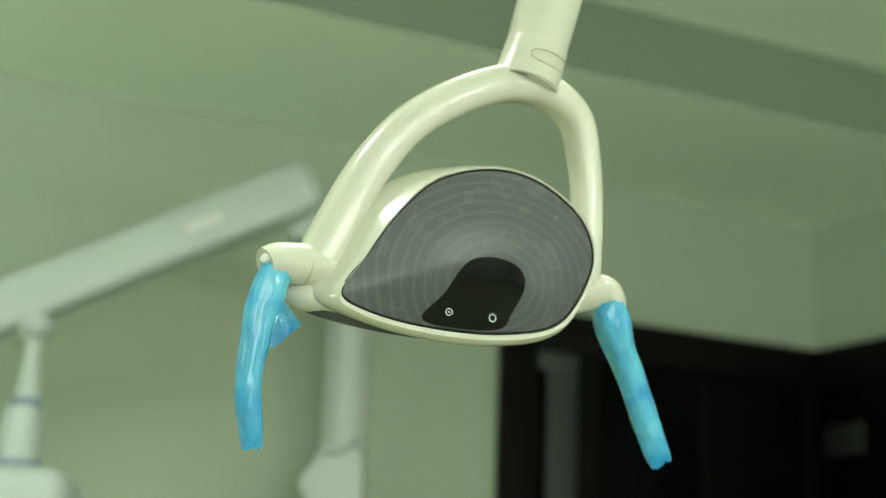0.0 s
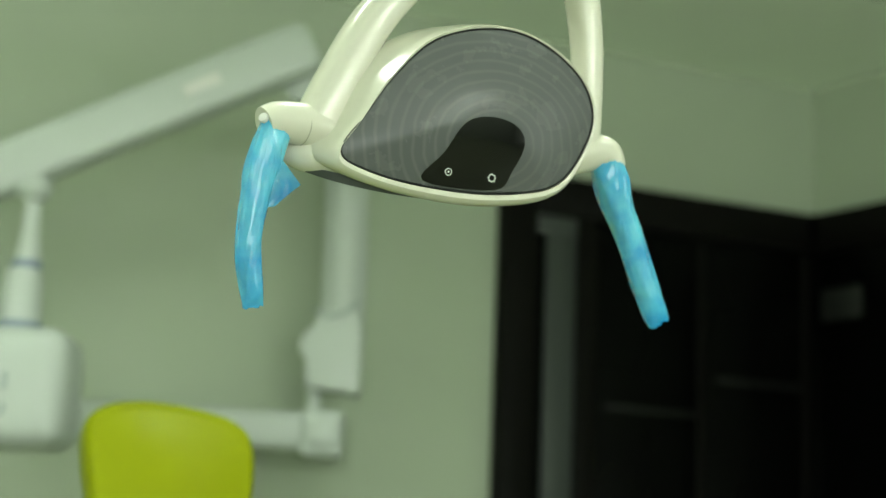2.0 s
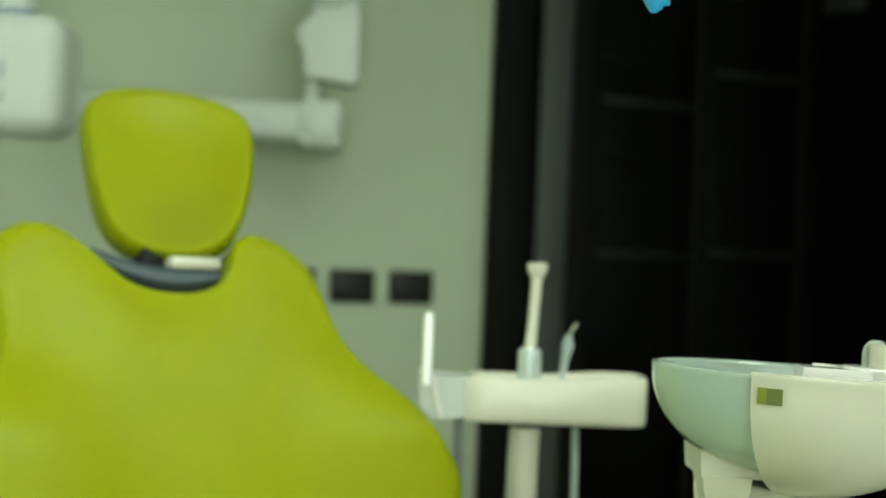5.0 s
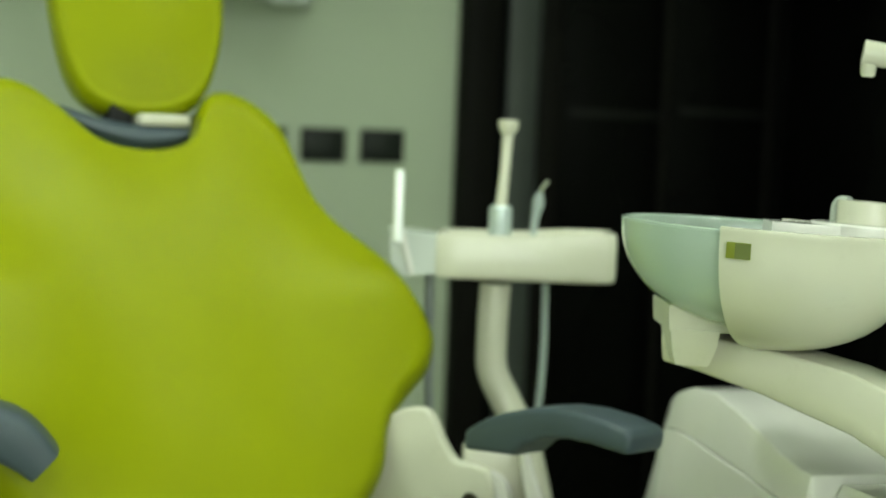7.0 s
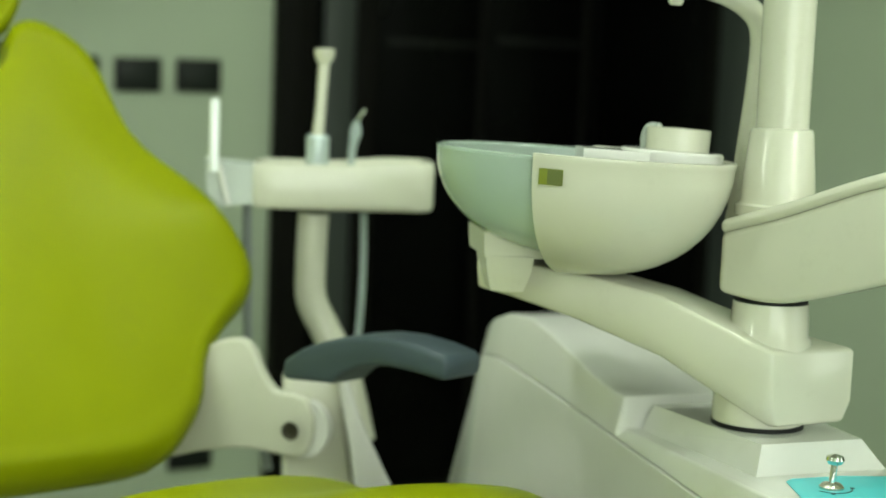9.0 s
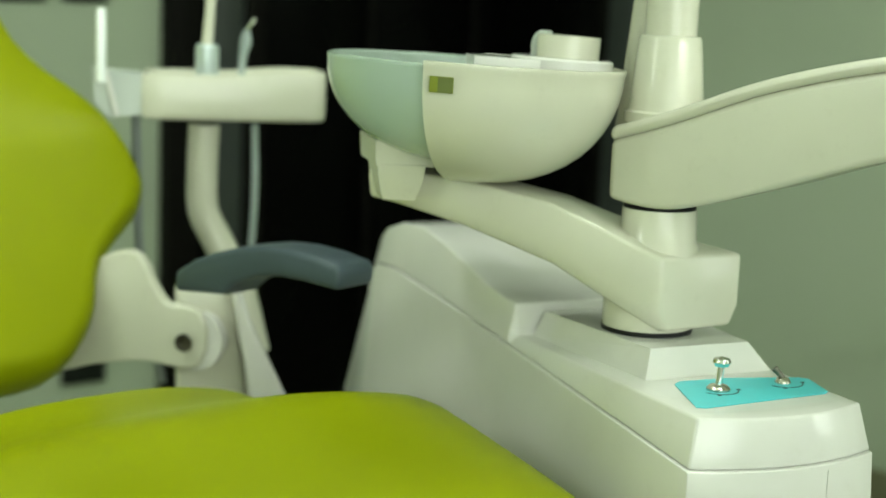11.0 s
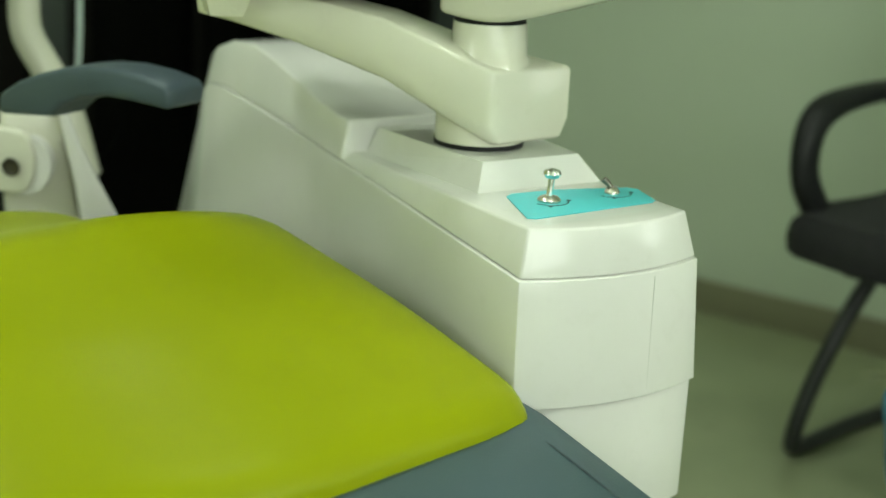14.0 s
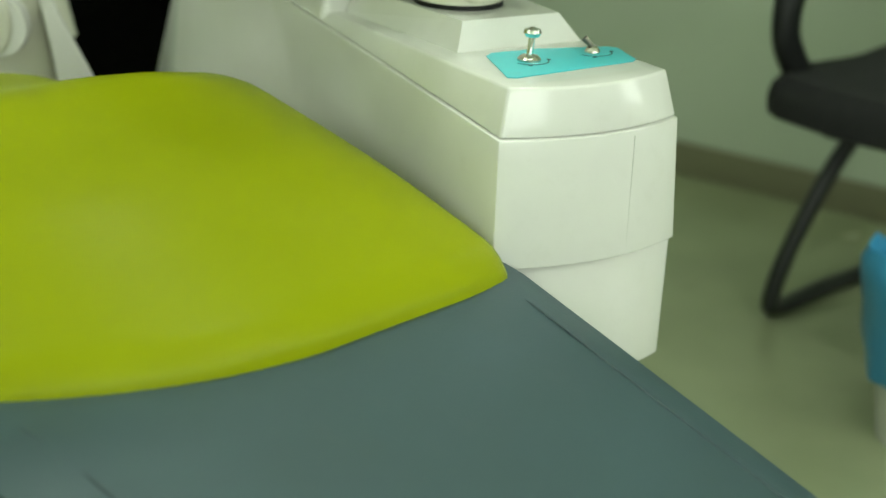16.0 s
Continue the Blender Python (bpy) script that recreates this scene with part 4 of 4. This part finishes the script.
# ---- assistant's holder behind the chair ----
def assistant_holder():
    t = thing("instrument_holder", pose(0.20, 2.37, 0), "cream plastic assistant's instrument holder on a bent pole", "instrument holder")
    out = spline([(-0.128, -0.058), (-0.06, -0.064), (0.06, -0.064), (0.112, -0.056), (0.122, -0.03), (0.122, 0.03), (0.11, 0.055), (0.0, 0.06), (-0.11, 0.058), (-0.130, 0.03), (-0.132, -0.03)], 6, True)
    # a shallow box with a sunk top between a higher far end and a low rim
    def level(p):
        return 0.948 + 0.006 * smooth01((p.x + 0.02) / 0.09)
    rows = [[Vector((p.x * 0.95, p.y * 0.93, 0.885)) for p in out], [Vector((p.x * 0.985, p.y * 0.97, 0.887)) for p in out], [Vector((p.x, p.y, 0.895)) for p in out], [Vector((p.x, p.y, level(p) - 0.006)) for p in out],
            [Vector((p.x * 0.985, p.y * 0.97, level(p))) for p in out], [Vector((p.x * 0.93, p.y * 0.88, level(p))) for p in out], [Vector((p.x * 0.91, p.y * 0.83, level(p) - 0.008)) for p in out], [Vector((p.x * 0.4, p.y * 0.4, 0.941)) for p in out]]
    part("holder_body", rings_mesh(rows), CREAM, t, sharp=40)
    wing = [[Vector((-0.200 + 0.006 * k, y, 0.950 - 0.003 * k)), Vector((-0.130, y, 0.944)), Vector((-0.130, y, 0.890)), Vector((-0.178, y, 0.886)), Vector((-0.196 + 0.006 * k, y, 0.905))] for k, y in ((0, -0.052), (0, 0.04))]
    part("holder_wing", bevel(rings_mesh(wing), 0.006, 3), GREYED, t, "pale grey side wing")
    part("wing_rib", tube([(-0.183, -0.055, 0.955), (-0.176, -0.057, 0.925), (-0.166, -0.057, 0.888)], [(0.005, 0.003)] * 3, 10, 4), WHITE, t)
    part("pole", tube([(-0.045, 0.0, 0.875), (-0.047, 0.0, 0.80), (-0.044, 0.0, 0.75), (-0.022, -0.005, 0.705), (0.005, -0.02, 0.65), (0.03, -0.03, 0.55)], [0.0225] * 6, 18, 6), CREAM, t)
    part("hose", tube([(0.028, 0.02, 0.875), (0.03, 0.02, 0.78), (0.025, 0.02, 0.68), (0.01, 0.02, 0.55)], 0.005, 8, 5), CLEAR, t, "thin clear hose")
    part("hose", tube([(-0.14, 0.0, 0.89), (-0.137, 0.0, 0.80), (-0.13, 0.0, 0.66), (-0.10, 0.0, 0.5)], 0.007, 8, 5), mat("grey_hose", (0.25, 0.28, 0.27), 0.5), t, "grey hose")
    s = thing("suction_tip", pose(0.156, 2.345, 0), "cream suction tip in a clear metal sleeve on the holder", "suction tip")
    part("sleeve", lathe([(0.014, 0.935), (0.0165, 0.945), (0.0165, 0.985), (0.013, 0.988), (0.0001, 0.988)], 20), mat("satin_aluminium", (0.62, 0.70, 0.72), 0.35, metal=0.6), s)
    part("tube", tube([(0.0, 0.0, 0.985), (0.003, 0.0, 1.03), (0.006, 0.0, 1.095)], [0.0085, 0.0075, 0.008], 14, 5), CREAM, s)
    part("tip", lathe([(0.009, 1.088), (0.0145, 1.098), (0.0145, 1.108), (0.010, 1.109), (0.009, 1.10)], 18, centre=(0.006, 0, 0)), CREAM, s)
    y = thing("air_syringe", pose(0.213, 2.39, 0), "clear plastic syringe tip standing in the holder", "syringe")
    part("barrel", tube([(-0.006, 0, 0.94), (-0.004, 0, 0.97), (-0.001, 0, 0.985)], [0.005, 0.006, 0.007], 12, 4), CLEAR, y)
    part("collar", tube([(-0.001, 0, 0.985), (0.0, 0, 0.995), (0.001, 0, 1.008)], [0.0088, 0.0085, 0.004], 12, 4), CLEAR, y)
    part("needle", tube([(0.001, 0, 1.005), (0.005, 0, 1.014), (0.013, 0, 1.024)], 0.0022, 8, 4), CHROME, y)
    r = thing("hand_instrument", pose(0.012, 2.30, 0), "white polished instrument standing in the holder", "instrument")
    part("handle", lathe([(0.0001, 0.935), (0.0070, 0.935), (0.0072, 1.028), (0.005, 1.034), (0.0001, 1.035)], 16), mat("bright_chrome", (0.9, 0.93, 0.95), 0.3, metal=0.2), r)
    return t


assistant_holder()


# ---- operating lamp ----
def lamp_frame():
    y, p = radians(25), radians(10)
    n = Vector((math.sin(y) * math.cos(p), -math.cos(y) * math.cos(p), -math.sin(p)))
    x = Vector((math.cos(y), math.sin(y), 0))
    z = x.cross(-n)
    m = Matrix((x, -n, z)).transposed().to_4x4()
    m.translation = (0.03, 1.60, 1.56)
    return m


def operating_lamp():
    M = lamp_frame()
    t = thing("operating_lamp", M, "cream dental operating lamp with smoked cover and film-wrapped handles", "operating lamp")
    G = [(-0.131, -0.060), (-0.111, -0.024), (-0.086, 0.017), (-0.049, 0.058), (0.004, 0.079), (0.055, 0.079), (0.104, 0.057), (0.130, 0.026), (0.131, -0.010), (0.101, -0.060), (0.036, -0.078), (-0.044, -0.081), (-0.104, -0.074)]
    glass = spline(G, 6, True)
    gc = Vector((0.01, -0.005))

    def ring(scale, y, dx=0.0, dz=0.0, grow=0.0):
        out = []
        for p in glass:
            d = p - gc
            q = gc + d * scale + d.normalized() * grow
            out.append(Vector((q.x + dx, y, q.y + dz)))
        return out

    # smoked cover: a shallow dome
    rows = []
    for k in range(11):
        s = 1.0 - k / 10.6
        rows.append(ring(s, -0.018 * (1 - s ** 2.0)))
    part("lens_cover", rings_mesh([ring(1.0, 0.006)] + rows), LENS, t, "smoked glossy lens cover with fine rings", sharp=60)
    part("gasket", rings_mesh([ring(1.0, 0.002, grow=0.0002), ring(1.0, -0.0006, grow=0.0004), ring(1.0, -0.0008, grow=0.0016), ring(1.0, 0.003, grow=0.0018)], cap=False), BLACK, t)
    # shell behind the cover
    def shell_ring(grow, y, dx, low, left=0.0):
        out = []
        for p in glass:
            d = p - gc
            q = gc + d + d.normalized() * grow
            z = q.y - (low if q.y < -0.03 else low * smooth01((0.02 - q.y) / 0.05))
            flank = left * smooth01((0.02 - q.x) / 0.14)
            out.append(Vector((q.x + dx - flank, y, z + 0.25 * flank)))
        return out
    rows = [shell_ring(0.0020, -0.001, 0, 0.001), shell_ring(0.0040, -0.002, 0, 0.0040), shell_ring(0.0052, 0.002, 0, 0.0068, 0.001), shell_ring(0.007, 0.012, 0, 0.0072, 0.005), shell_ring(0.008, 0.024, 0, 0.005, 0.012), shell_ring(0.008, 0.04, 0, 0.002, 0.022), shell_ring(0.004, 0.058, 0, 0.0, 0.031), shell_ring(-0.008, 0.070, 0, 0.0, 0.028), shell_ring(-0.03, 0.080, -0.004, 0.0, 0.014), shell_ring(-0.075, 0.086, -0.008, 0.0)]
    part("head_shell", rings_mesh(rows, cap=False), CREAM, t, sharp=50)
    # grey underside tray
    low = [Vector((x, y, z)) for x, y, z in ((-0.166, 0.052, -0.070), (-0.122, 0.024, -0.081), (0.0, 0.020, -0.0875), (0.06, 0.026, -0.081), (0.095, 0.05, -0.060), (0.05, 0.072, -0.066), (-0.09, 0.076, -0.070))]
    low = spline([tuple(p) for p in low], 5, True)
    part("under_tray", rings_mesh([[p + Vector((0, 0, 0.006)) for p in low], low, [Vector((p.x * 0.93, p.y * 0.9 + 0.003, p.z - 0.005 - 0.004 * smooth01((0.02 - p.x) / 0.12))) for p in low]]), mat("grey_green_plastic", (0.045, 0.055, 0.050), 0.3), t, "grey underside tray")
    # black touch panel with printed symbols
    P = spline([(-0.046, -0.0775), (-0.031, -0.048), (-0.014, -0.017), (0.012, -0.0075), (0.041, -0.012), (0.0535, -0.028), (0.046, -0.056), (0.032, -0.0765)], 5, True)

    def face(p, lift):
        d = p - gc
        best = 0.0
        for a, b in zip(glass, glass[1:] + glass[:1]):
            e = b - a
            det = d.x * e.y - d.y * e.x
            if abs(det) < 1e-12:
                continue
            r = a - gc
            k = (r.x * e.y - r.y * e.x) / det
            w = (r.x * d.y - r.y * d.x) / det
            if k > 0 and 0 <= w <= 1:
                best = max(best, 1 / k)
        return Vector((p.x, -0.018 * (1 - min(1, best) ** 2.0) - lift, p.y))
    pc = Vector((0.008, -0.045))
    pan = part("touch_panel", rings_mesh([[face(pc + (p - pc) * s, 0.0009) for p in P] for s in (1.0, 0.99, 0.75, 0.5, 0.25, 0.08)]), mat("touch_black", (0.004, 0.004, 0.004), 0.12, spec=0.4), t, "black touch panel", sharp=60)
    for cx, cz, star in ((-0.023, -0.066, 0), (0.0245, -0.0655, 1)):
        o = face(Vector((cx, cz)), 0.0030)
        sym = part("symbol", lathe([(0.0036, -0.0002), (0.0046, -0.0002), (0.0046, 0.0002), (0.0036, 0.0002), (0.0036, -0.0002)], 24), ICON, pan)
        sym.matrix_basis = Matrix.Translation(o) @ pose(0, 0, 0, 90) @ Matrix.Scale(0.82, 4)
        if star:
            for k in range(8):
                a = math.pi / 4 * k
                part("ray", box(0.0046, -0.0002, -0.0004, 0.0060, 0.0002, 0.0004, 0), ICON, sym).matrix_basis = pose(0, 0, 0, 0, 0, 45 * k) @ pose(0, 0, 0, 90)
        else:
            part("dot", lathe([(0.0001, -0.0002), (0.0012, -0.0002), (0.0012, 0.0002), (0.0001, 0.0002)], 12), ICON, sym)
    # yoke: an arch from hub to hub
    arch = [(-0.142, 0.045, -0.035), (-0.126, 0.046, 0.010), (-0.099, 0.05, 0.070), (-0.061, 0.052, 0.122), (-0.011, 0.054, 0.160), (0.042, 0.055, 0.184), (0.090, 0.055, 0.184), (0.128, 0.055, 0.161), (0.144, 0.053, 0.112), (0.151, 0.05, 0.06), (0.154, 0.047, 0.0), (0.152, 0.046, -0.022)]
    ra = [(0.024, 0.024), (0.022, 0.0225), (0.021, 0.0205), (0.021, 0.0195), (0.021, 0.0195), (0.022, 0.0195), (0.0225, 0.0175), (0.0215, 0.0155), (0.0195, 0.0145), (0.0185, 0.0138), (0.0185, 0.0132), (0.018, 0.013)]
    part("yoke", tube(arch, ra, 28, 7, side=(0, 1, 0), power=3.0), CREAM, t, sharp=60)
    # stem
    part("stem_collar", tube([(0.064, 0.055, 0.186), (0.069, 0.056, 0.205), (0.075, 0.057, 0.232)], [(0.036, 0.036), (0.0345, 0.0345), (0.033, 0.033)], 28, 5), CREAM, t)
    part("stem", tube([(0.0745, 0.057, 0.230), (0.082, 0.058, 0.27), (0.095, 0.060, 0.33), (0.112, 0.062, 0.40), (0.122, 0.064, 0.455)], [(0.0325, 0.0325), (0.0335, 0.0335), (0.033, 0.033), (0.03, 0.03), (0.029, 0.029)], 28, 5), CREAM, t)
    part("seam_ring", tube([(0.0640, 0.055, 0.1862), (0.0643, 0.0551, 0.1876)], [(0.0362, 0.0362), (0.0362, 0.0362)], 28, 2), mat("seam_grey", (0.30, 0.30, 0.22), 0.6), t)
    loop = []
    for k in range(25):
        a = 2 * math.pi * k / 24
        turn = radians(-72) + 0.80 * math.copysign(abs(math.cos(a)) ** 0.6, math.cos(a))
        h = 0.0065 * math.copysign(abs(math.sin(a)) ** 0.8, math.sin(a))
        loop.append((0.0695 + 0.0352 * math.cos(turn) + 0.25 * h, 0.0565 + 0.0352 * math.sin(turn), 0.2125 + h - 0.006 * math.cos(turn)))
    part("slot_outline", tube(loop, 0.0005, 6, 2), bpy.data.materials["seam_grey"], t)
    # left hub, cap and handle
    part("hub", tube([(-0.126, 0.043, -0.040), (-0.150, 0.040, -0.038), (-0.172, 0.036, -0.038), (-0.190, 0.032, -0.040), (-0.201, 0.030, -0.044)], [(0.0222, 0.0222), (0.0215, 0.0215), (0.0205, 0.0205), (0.0192, 0.0192), (0.0165, 0.0165)], 24, 5), CREAM, t)
    part("hub_seam", tube([(-0.1615, 0.0382, -0.038), (-0.1625, 0.0380, -0.038)], [(0.0212, 0.0212)] * 2, 24, 2), bpy.data.materials["seam_grey"], t)
    part("hub", tube([(-0.175, 0.05, -0.066), (-0.155, 0.045, -0.066), (-0.128, 0.035, -0.064), (-0.112, 0.025, -0.062)], [(0.007, 0.007), (0.016, 0.016), (0.018, 0.018), (0.018, 0.018)], 18, 5), CREAM, t)
    part("hub_cap", lathe([(0.0001, 0.0), (0.006, 0.0), (0.007, -0.003), (0.006, -0.006), (0.0001, -0.007)], 16), WHITE, t).matrix_basis = pose(-0.203, 0.022, -0.040, 0, 110, 35) @ Matrix.Scale(0.75, 4)
    L = [(-0.189, 0.030, -0.044), (-0.197, 0.028, -0.075), (-0.203, 0.026, -0.115), (-0.204, 0.024, -0.160), (-0.198, 0.023, -0.195)]
    lh = part("handle", tube(L, [(0.010, 0.010), (0.011, 0.011), (0.0105, 0.0105), (0.0105, 0.0105), (0.0095, 0.0095)], 18, 6), CREAM, t)
    wrap(L + [(-0.193, 0.022, -0.217)], [0.0160, 0.0165, 0.0140, 0.0122, 0.0112, 0.0102], lh, 3, (-0.184, 0.024, -0.102))
    # right hub and handle
    part("hub", tube([(0.138, 0.045, -0.028), (0.156, 0.043, -0.021), (0.174, 0.042, -0.016), (0.184, 0.042, -0.024), (0.190, 0.042, -0.042)], [(0.018, 0.018), (0.0185, 0.0185), (0.0175, 0.0175), (0.0165, 0.0165), (0.015, 0.015)], 24, 6), CREAM, t)
    R = [(0.181, 0.042, -0.024), (0.193, 0.042, -0.056), (0.216, 0.042, -0.098), (0.238, 0.042, -0.138), (0.252, 0.042, -0.163)]
    rh = part("handle", tube(R, [(0.012, 0.012), (0.0125, 0.0125), (0.0115, 0.0115), (0.011, 0.011), (0.0105, 0.0105)], 18, 6), CREAM, t)
    wrap(R + [(0.267, 0.042, -0.188)], [0.0182, 0.0178, 0.0150, 0.0142, 0.0136, 0.0140], rh, 8, None)
    return t


def wrap(line, radii, parent, seed, flap):
    """Crumpled film sleeve round a handle, open and ragged at its end."""
    pts = spline(line, 9)
    rr = [v.x for v in spline([(r, 0, 0) for r in radii], 9)]
    seg = 26
    rings = []
    ref = Vector((1, 0, 0))
    for i, p in enumerate(pts):
        d = (pts[min(i + 1, len(pts) - 1)] - pts[max(i - 1, 0)]).normalized()
        x = (ref - d * ref.dot(d)).normalized()
        y = d.cross(x)
        f = i / (len(pts) - 1)
        ring = []
        for s in range(seg):
            a = 2 * math.pi * s / seg
            q = Vector((math.cos(a) * 1.5, math.sin(a) * 1.5, f * 5 + seed * 3.7))
            k = 1 + 0.17 * noise.noise(q) + 0.08 * noise.noise(Vector((q.x * 2.6, q.y * 2.6, q.z * 1.3)))
            flat = 1 - 0.65 * smooth01((f - 0.86) / 0.14)
            end = 0.004 * noise.noise(Vector((math.cos(a) * 2, math.sin(a) * 2, seed))) * (1 if i in (0, len(pts) - 1) else 0)
            ring.append(p + x * math.cos(a) * rr[i] * k + y * math.sin(a) * rr[i] * k * flat + d * end)
        rings.append(ring)
    ob = part("film_sleeve", rings_mesh(rings, cap=False), FILM, parent, "crumpled glossy blue barrier film", sharp=80)
    if flap:
        f = Vector(flap)
        bm = bmesh.new()
        g = []
        for i in range(6):
            row = []
            for j in range(5):
                u, v = i / 5, j / 4
                w = 0.030 * u * (1 - 1.5 * abs(v - 0.5)) + 0.004 * u
                row.append(bm.verts.new((f.x - 0.012 + w, f.y - 0.006 + 0.006 * noise.noise(Vector((u * 3, v * 3, seed))), f.z + 0.024 - 0.046 * v + 0.004 * u)))
            g.append(row)
        for i in range(5):
            for j in range(4):
                bm.faces.new((g[i][j], g[i + 1][j], g[i + 1][j + 1], g[i][j + 1]))
        bmesh.ops.solidify(bm, geom=bm.faces[:], thickness=0.0006)
        part("film_flap", bm, FILM, ob, "loose edge of the blue film", sharp=80)


operating_lamp()


# ---- visitor chair ----
def visitor_chair():
    t = thing("visitor_chair", pose(1.67, 2.17, 0, 0, 0, -60), "black mesh cantilever office chair by the wall", "chair")
    seat = spline([(-0.25, -0.25), (0.25, -0.25), (0.262, 0.0), (0.22, 0.22), (-0.22, 0.22), (-0.262, 0.0)], 6, True)
    rows = []
    for s, z in ((0.9, 0.395), (0.99, 0.405), (1.0, 0.43), (0.985, 0.455), (0.93, 0.472), (0.7, 0.478), (0.3, 0.475)):
        rows.append([Vector((p.x * s, p.y * s, z)) for p in seat])
    part("seat", rings_mesh(rows), MESH_BLACK, t)
    part("seat_pan", box(-0.2, -0.18, 0.37, 0.2, 0.2, 0.396, 0.008), BLACK, t)
    for k in (-1, 1):
        x = 0.255 * k
        part("armrest", tube([(x, -0.16, 0.45), (x * 1.04, -0.21, 0.53), (x * 1.05, -0.19, 0.615), (x * 1.05, -0.08, 0.642), (x * 1.03, 0.10, 0.638), (x, 0.20, 0.60), (x, 0.23, 0.52)], [(0.020, 0.026), (0.020, 0.03), (0.024, 0.028), (0.026, 0.020), (0.024, 0.018), (0.02, 0.02), (0.018, 0.018)], 14, 6, side=(1, 0, 0)), BLACK, t)
        part("leg", tube([(x * 0.9, 0.10, 0.385), (x * 1.0, 0.01, 0.29), (x * 1.10, -0.07, 0.15), (x * 1.16, -0.10, 0.045), (x * 1.16, -0.075, 0.016), (x * 1.13, 0.08, 0.0155), (x * 1.08, 0.22, 0.0155)], 0.0155, 12, 6), STEEL_BLACK, t)
    part("runner", tube([(-0.275, 0.22, 0.0155), (0, 0.225, 0.0155), (0.275, 0.22, 0.0155)], 0.0155, 10, 4), STEEL_BLACK, t)
    back = spline([(-0.22, 0.0), (0.22, 0.0), (0.23, 0.25), (0.19, 0.48), (-0.19, 0.48), (-0.23, 0.25)], 6, True)
    part("backrest", prism([(p.x, p.y) for p in back], 0.03, pose(0, 0.22, 0.50, -10), 0.012, 3), MESH_BLACK, t)
    part("back_post", box(-0.03, 0.20, 0.38, 0.03, 0.235, 0.60, 0.008), BLACK, t)
    return t


visitor_chair()


def waste_bag():
    t = thing("waste_bin", pose(1.445, 1.90, 0), "white bin with a blue plastic liner", "waste bin")
    part("bin", lathe([(0.0001, 0.0), (0.08, 0.0), (0.112, 0.20), (0.115, 0.205), (0.109, 0.205), (0.08, 0.02), (0.0001, 0.02)], 36), WHITE, t)
    bm = lathe([(0.106, 0.10), (0.119, 0.16), (0.122, 0.21), (0.130, 0.25), (0.134, 0.285), (0.128, 0.300), (0.120, 0.285), (0.108, 0.2)], 44)
    for v in bm.verts:
        a = math.atan2(v.co.y, v.co.x)
        q = Vector((math.cos(a) * 3.2, math.sin(a) * 3.2, v.co.z * 9))
        k = 1 + 0.075 * noise.noise(q) + 0.03 * noise.noise(q * 2.7)
        v.co = Vector((v.co.x * k, v.co.y * k, v.co.z + (0.035 * noise.noise(q * 0.8) if v.co.z > 0.26 else 0)))
    part("liner", bm, PALE_BLUE, t, "crumpled blue plastic liner", sharp=70)
    return t


waste_bag()


# ---- unseen glowing fill tubes, added outside the camera's view ----
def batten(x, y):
    t = thing("fill_light_tube", pose(x, y, 0, 0, 0, RZ_BACK), "unseen slim tube added as fill light below the ceiling", "ceiling light", "batten lights")
    part("fill_glow_tube", tube([(-0.6, 0, FILL_TUBE_Z), (0, 0, FILL_TUBE_Z), (0.6, 0, FILL_TUBE_Z)], 0.03, 16, 3), FILL_GLOW, t, "glowing tube of the added fill light")
    part("housing", box(-0.62, -0.02, FILL_TUBE_Z + 0.024, 0.62, 0.02, FILL_TUBE_Z + 0.05, 0.004), CEIL, t)
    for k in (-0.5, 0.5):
        part("hanger", tube([(k, 0, FILL_TUBE_Z + 0.05), (k, 0, TRAY_Z)], 0.004, 8, 2), CHROME, t)


for bx, by in FILL_TUBES:
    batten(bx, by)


# ---- ceiling downlights, above the chair ----
def downlight(x, y, z, size, watts):
    t = thing("ceiling_light", pose(x, y, z), "square white recessed ceiling light", "ceiling light", "ceiling lights")
    h = size / 2
    bm = bmesh.new()
    out = [(-h - 0.03, -h - 0.03), (h + 0.03, -h - 0.03), (h + 0.03, h + 0.03), (-h - 0.03, h + 0.03)]
    inn = [(-h, -h), (h, -h), (h, h), (-h, h)]
    a = [bm.verts.new((px, py, -0.012)) for px, py in out]
    b = [bm.verts.new((px, py, -0.012)) for px, py in inn]
    c = [bm.verts.new((px, py, -0.001)) for px, py in out]
    for i in range(4):
        j = (i + 1) % 4
        bm.faces.new((a[i], a[j], b[j], b[i]))
        bm.faces.new((c[i], c[j], a[j], a[i]))
    part("trim", bm, CEIL, t)
    lamp = area_lamp(x, y, z - 0.014, size, watts)
    return t


for lx, ly, lw in LIGHTS:
    downlight(lx, ly, TRAY_Z, 0.15, lw)
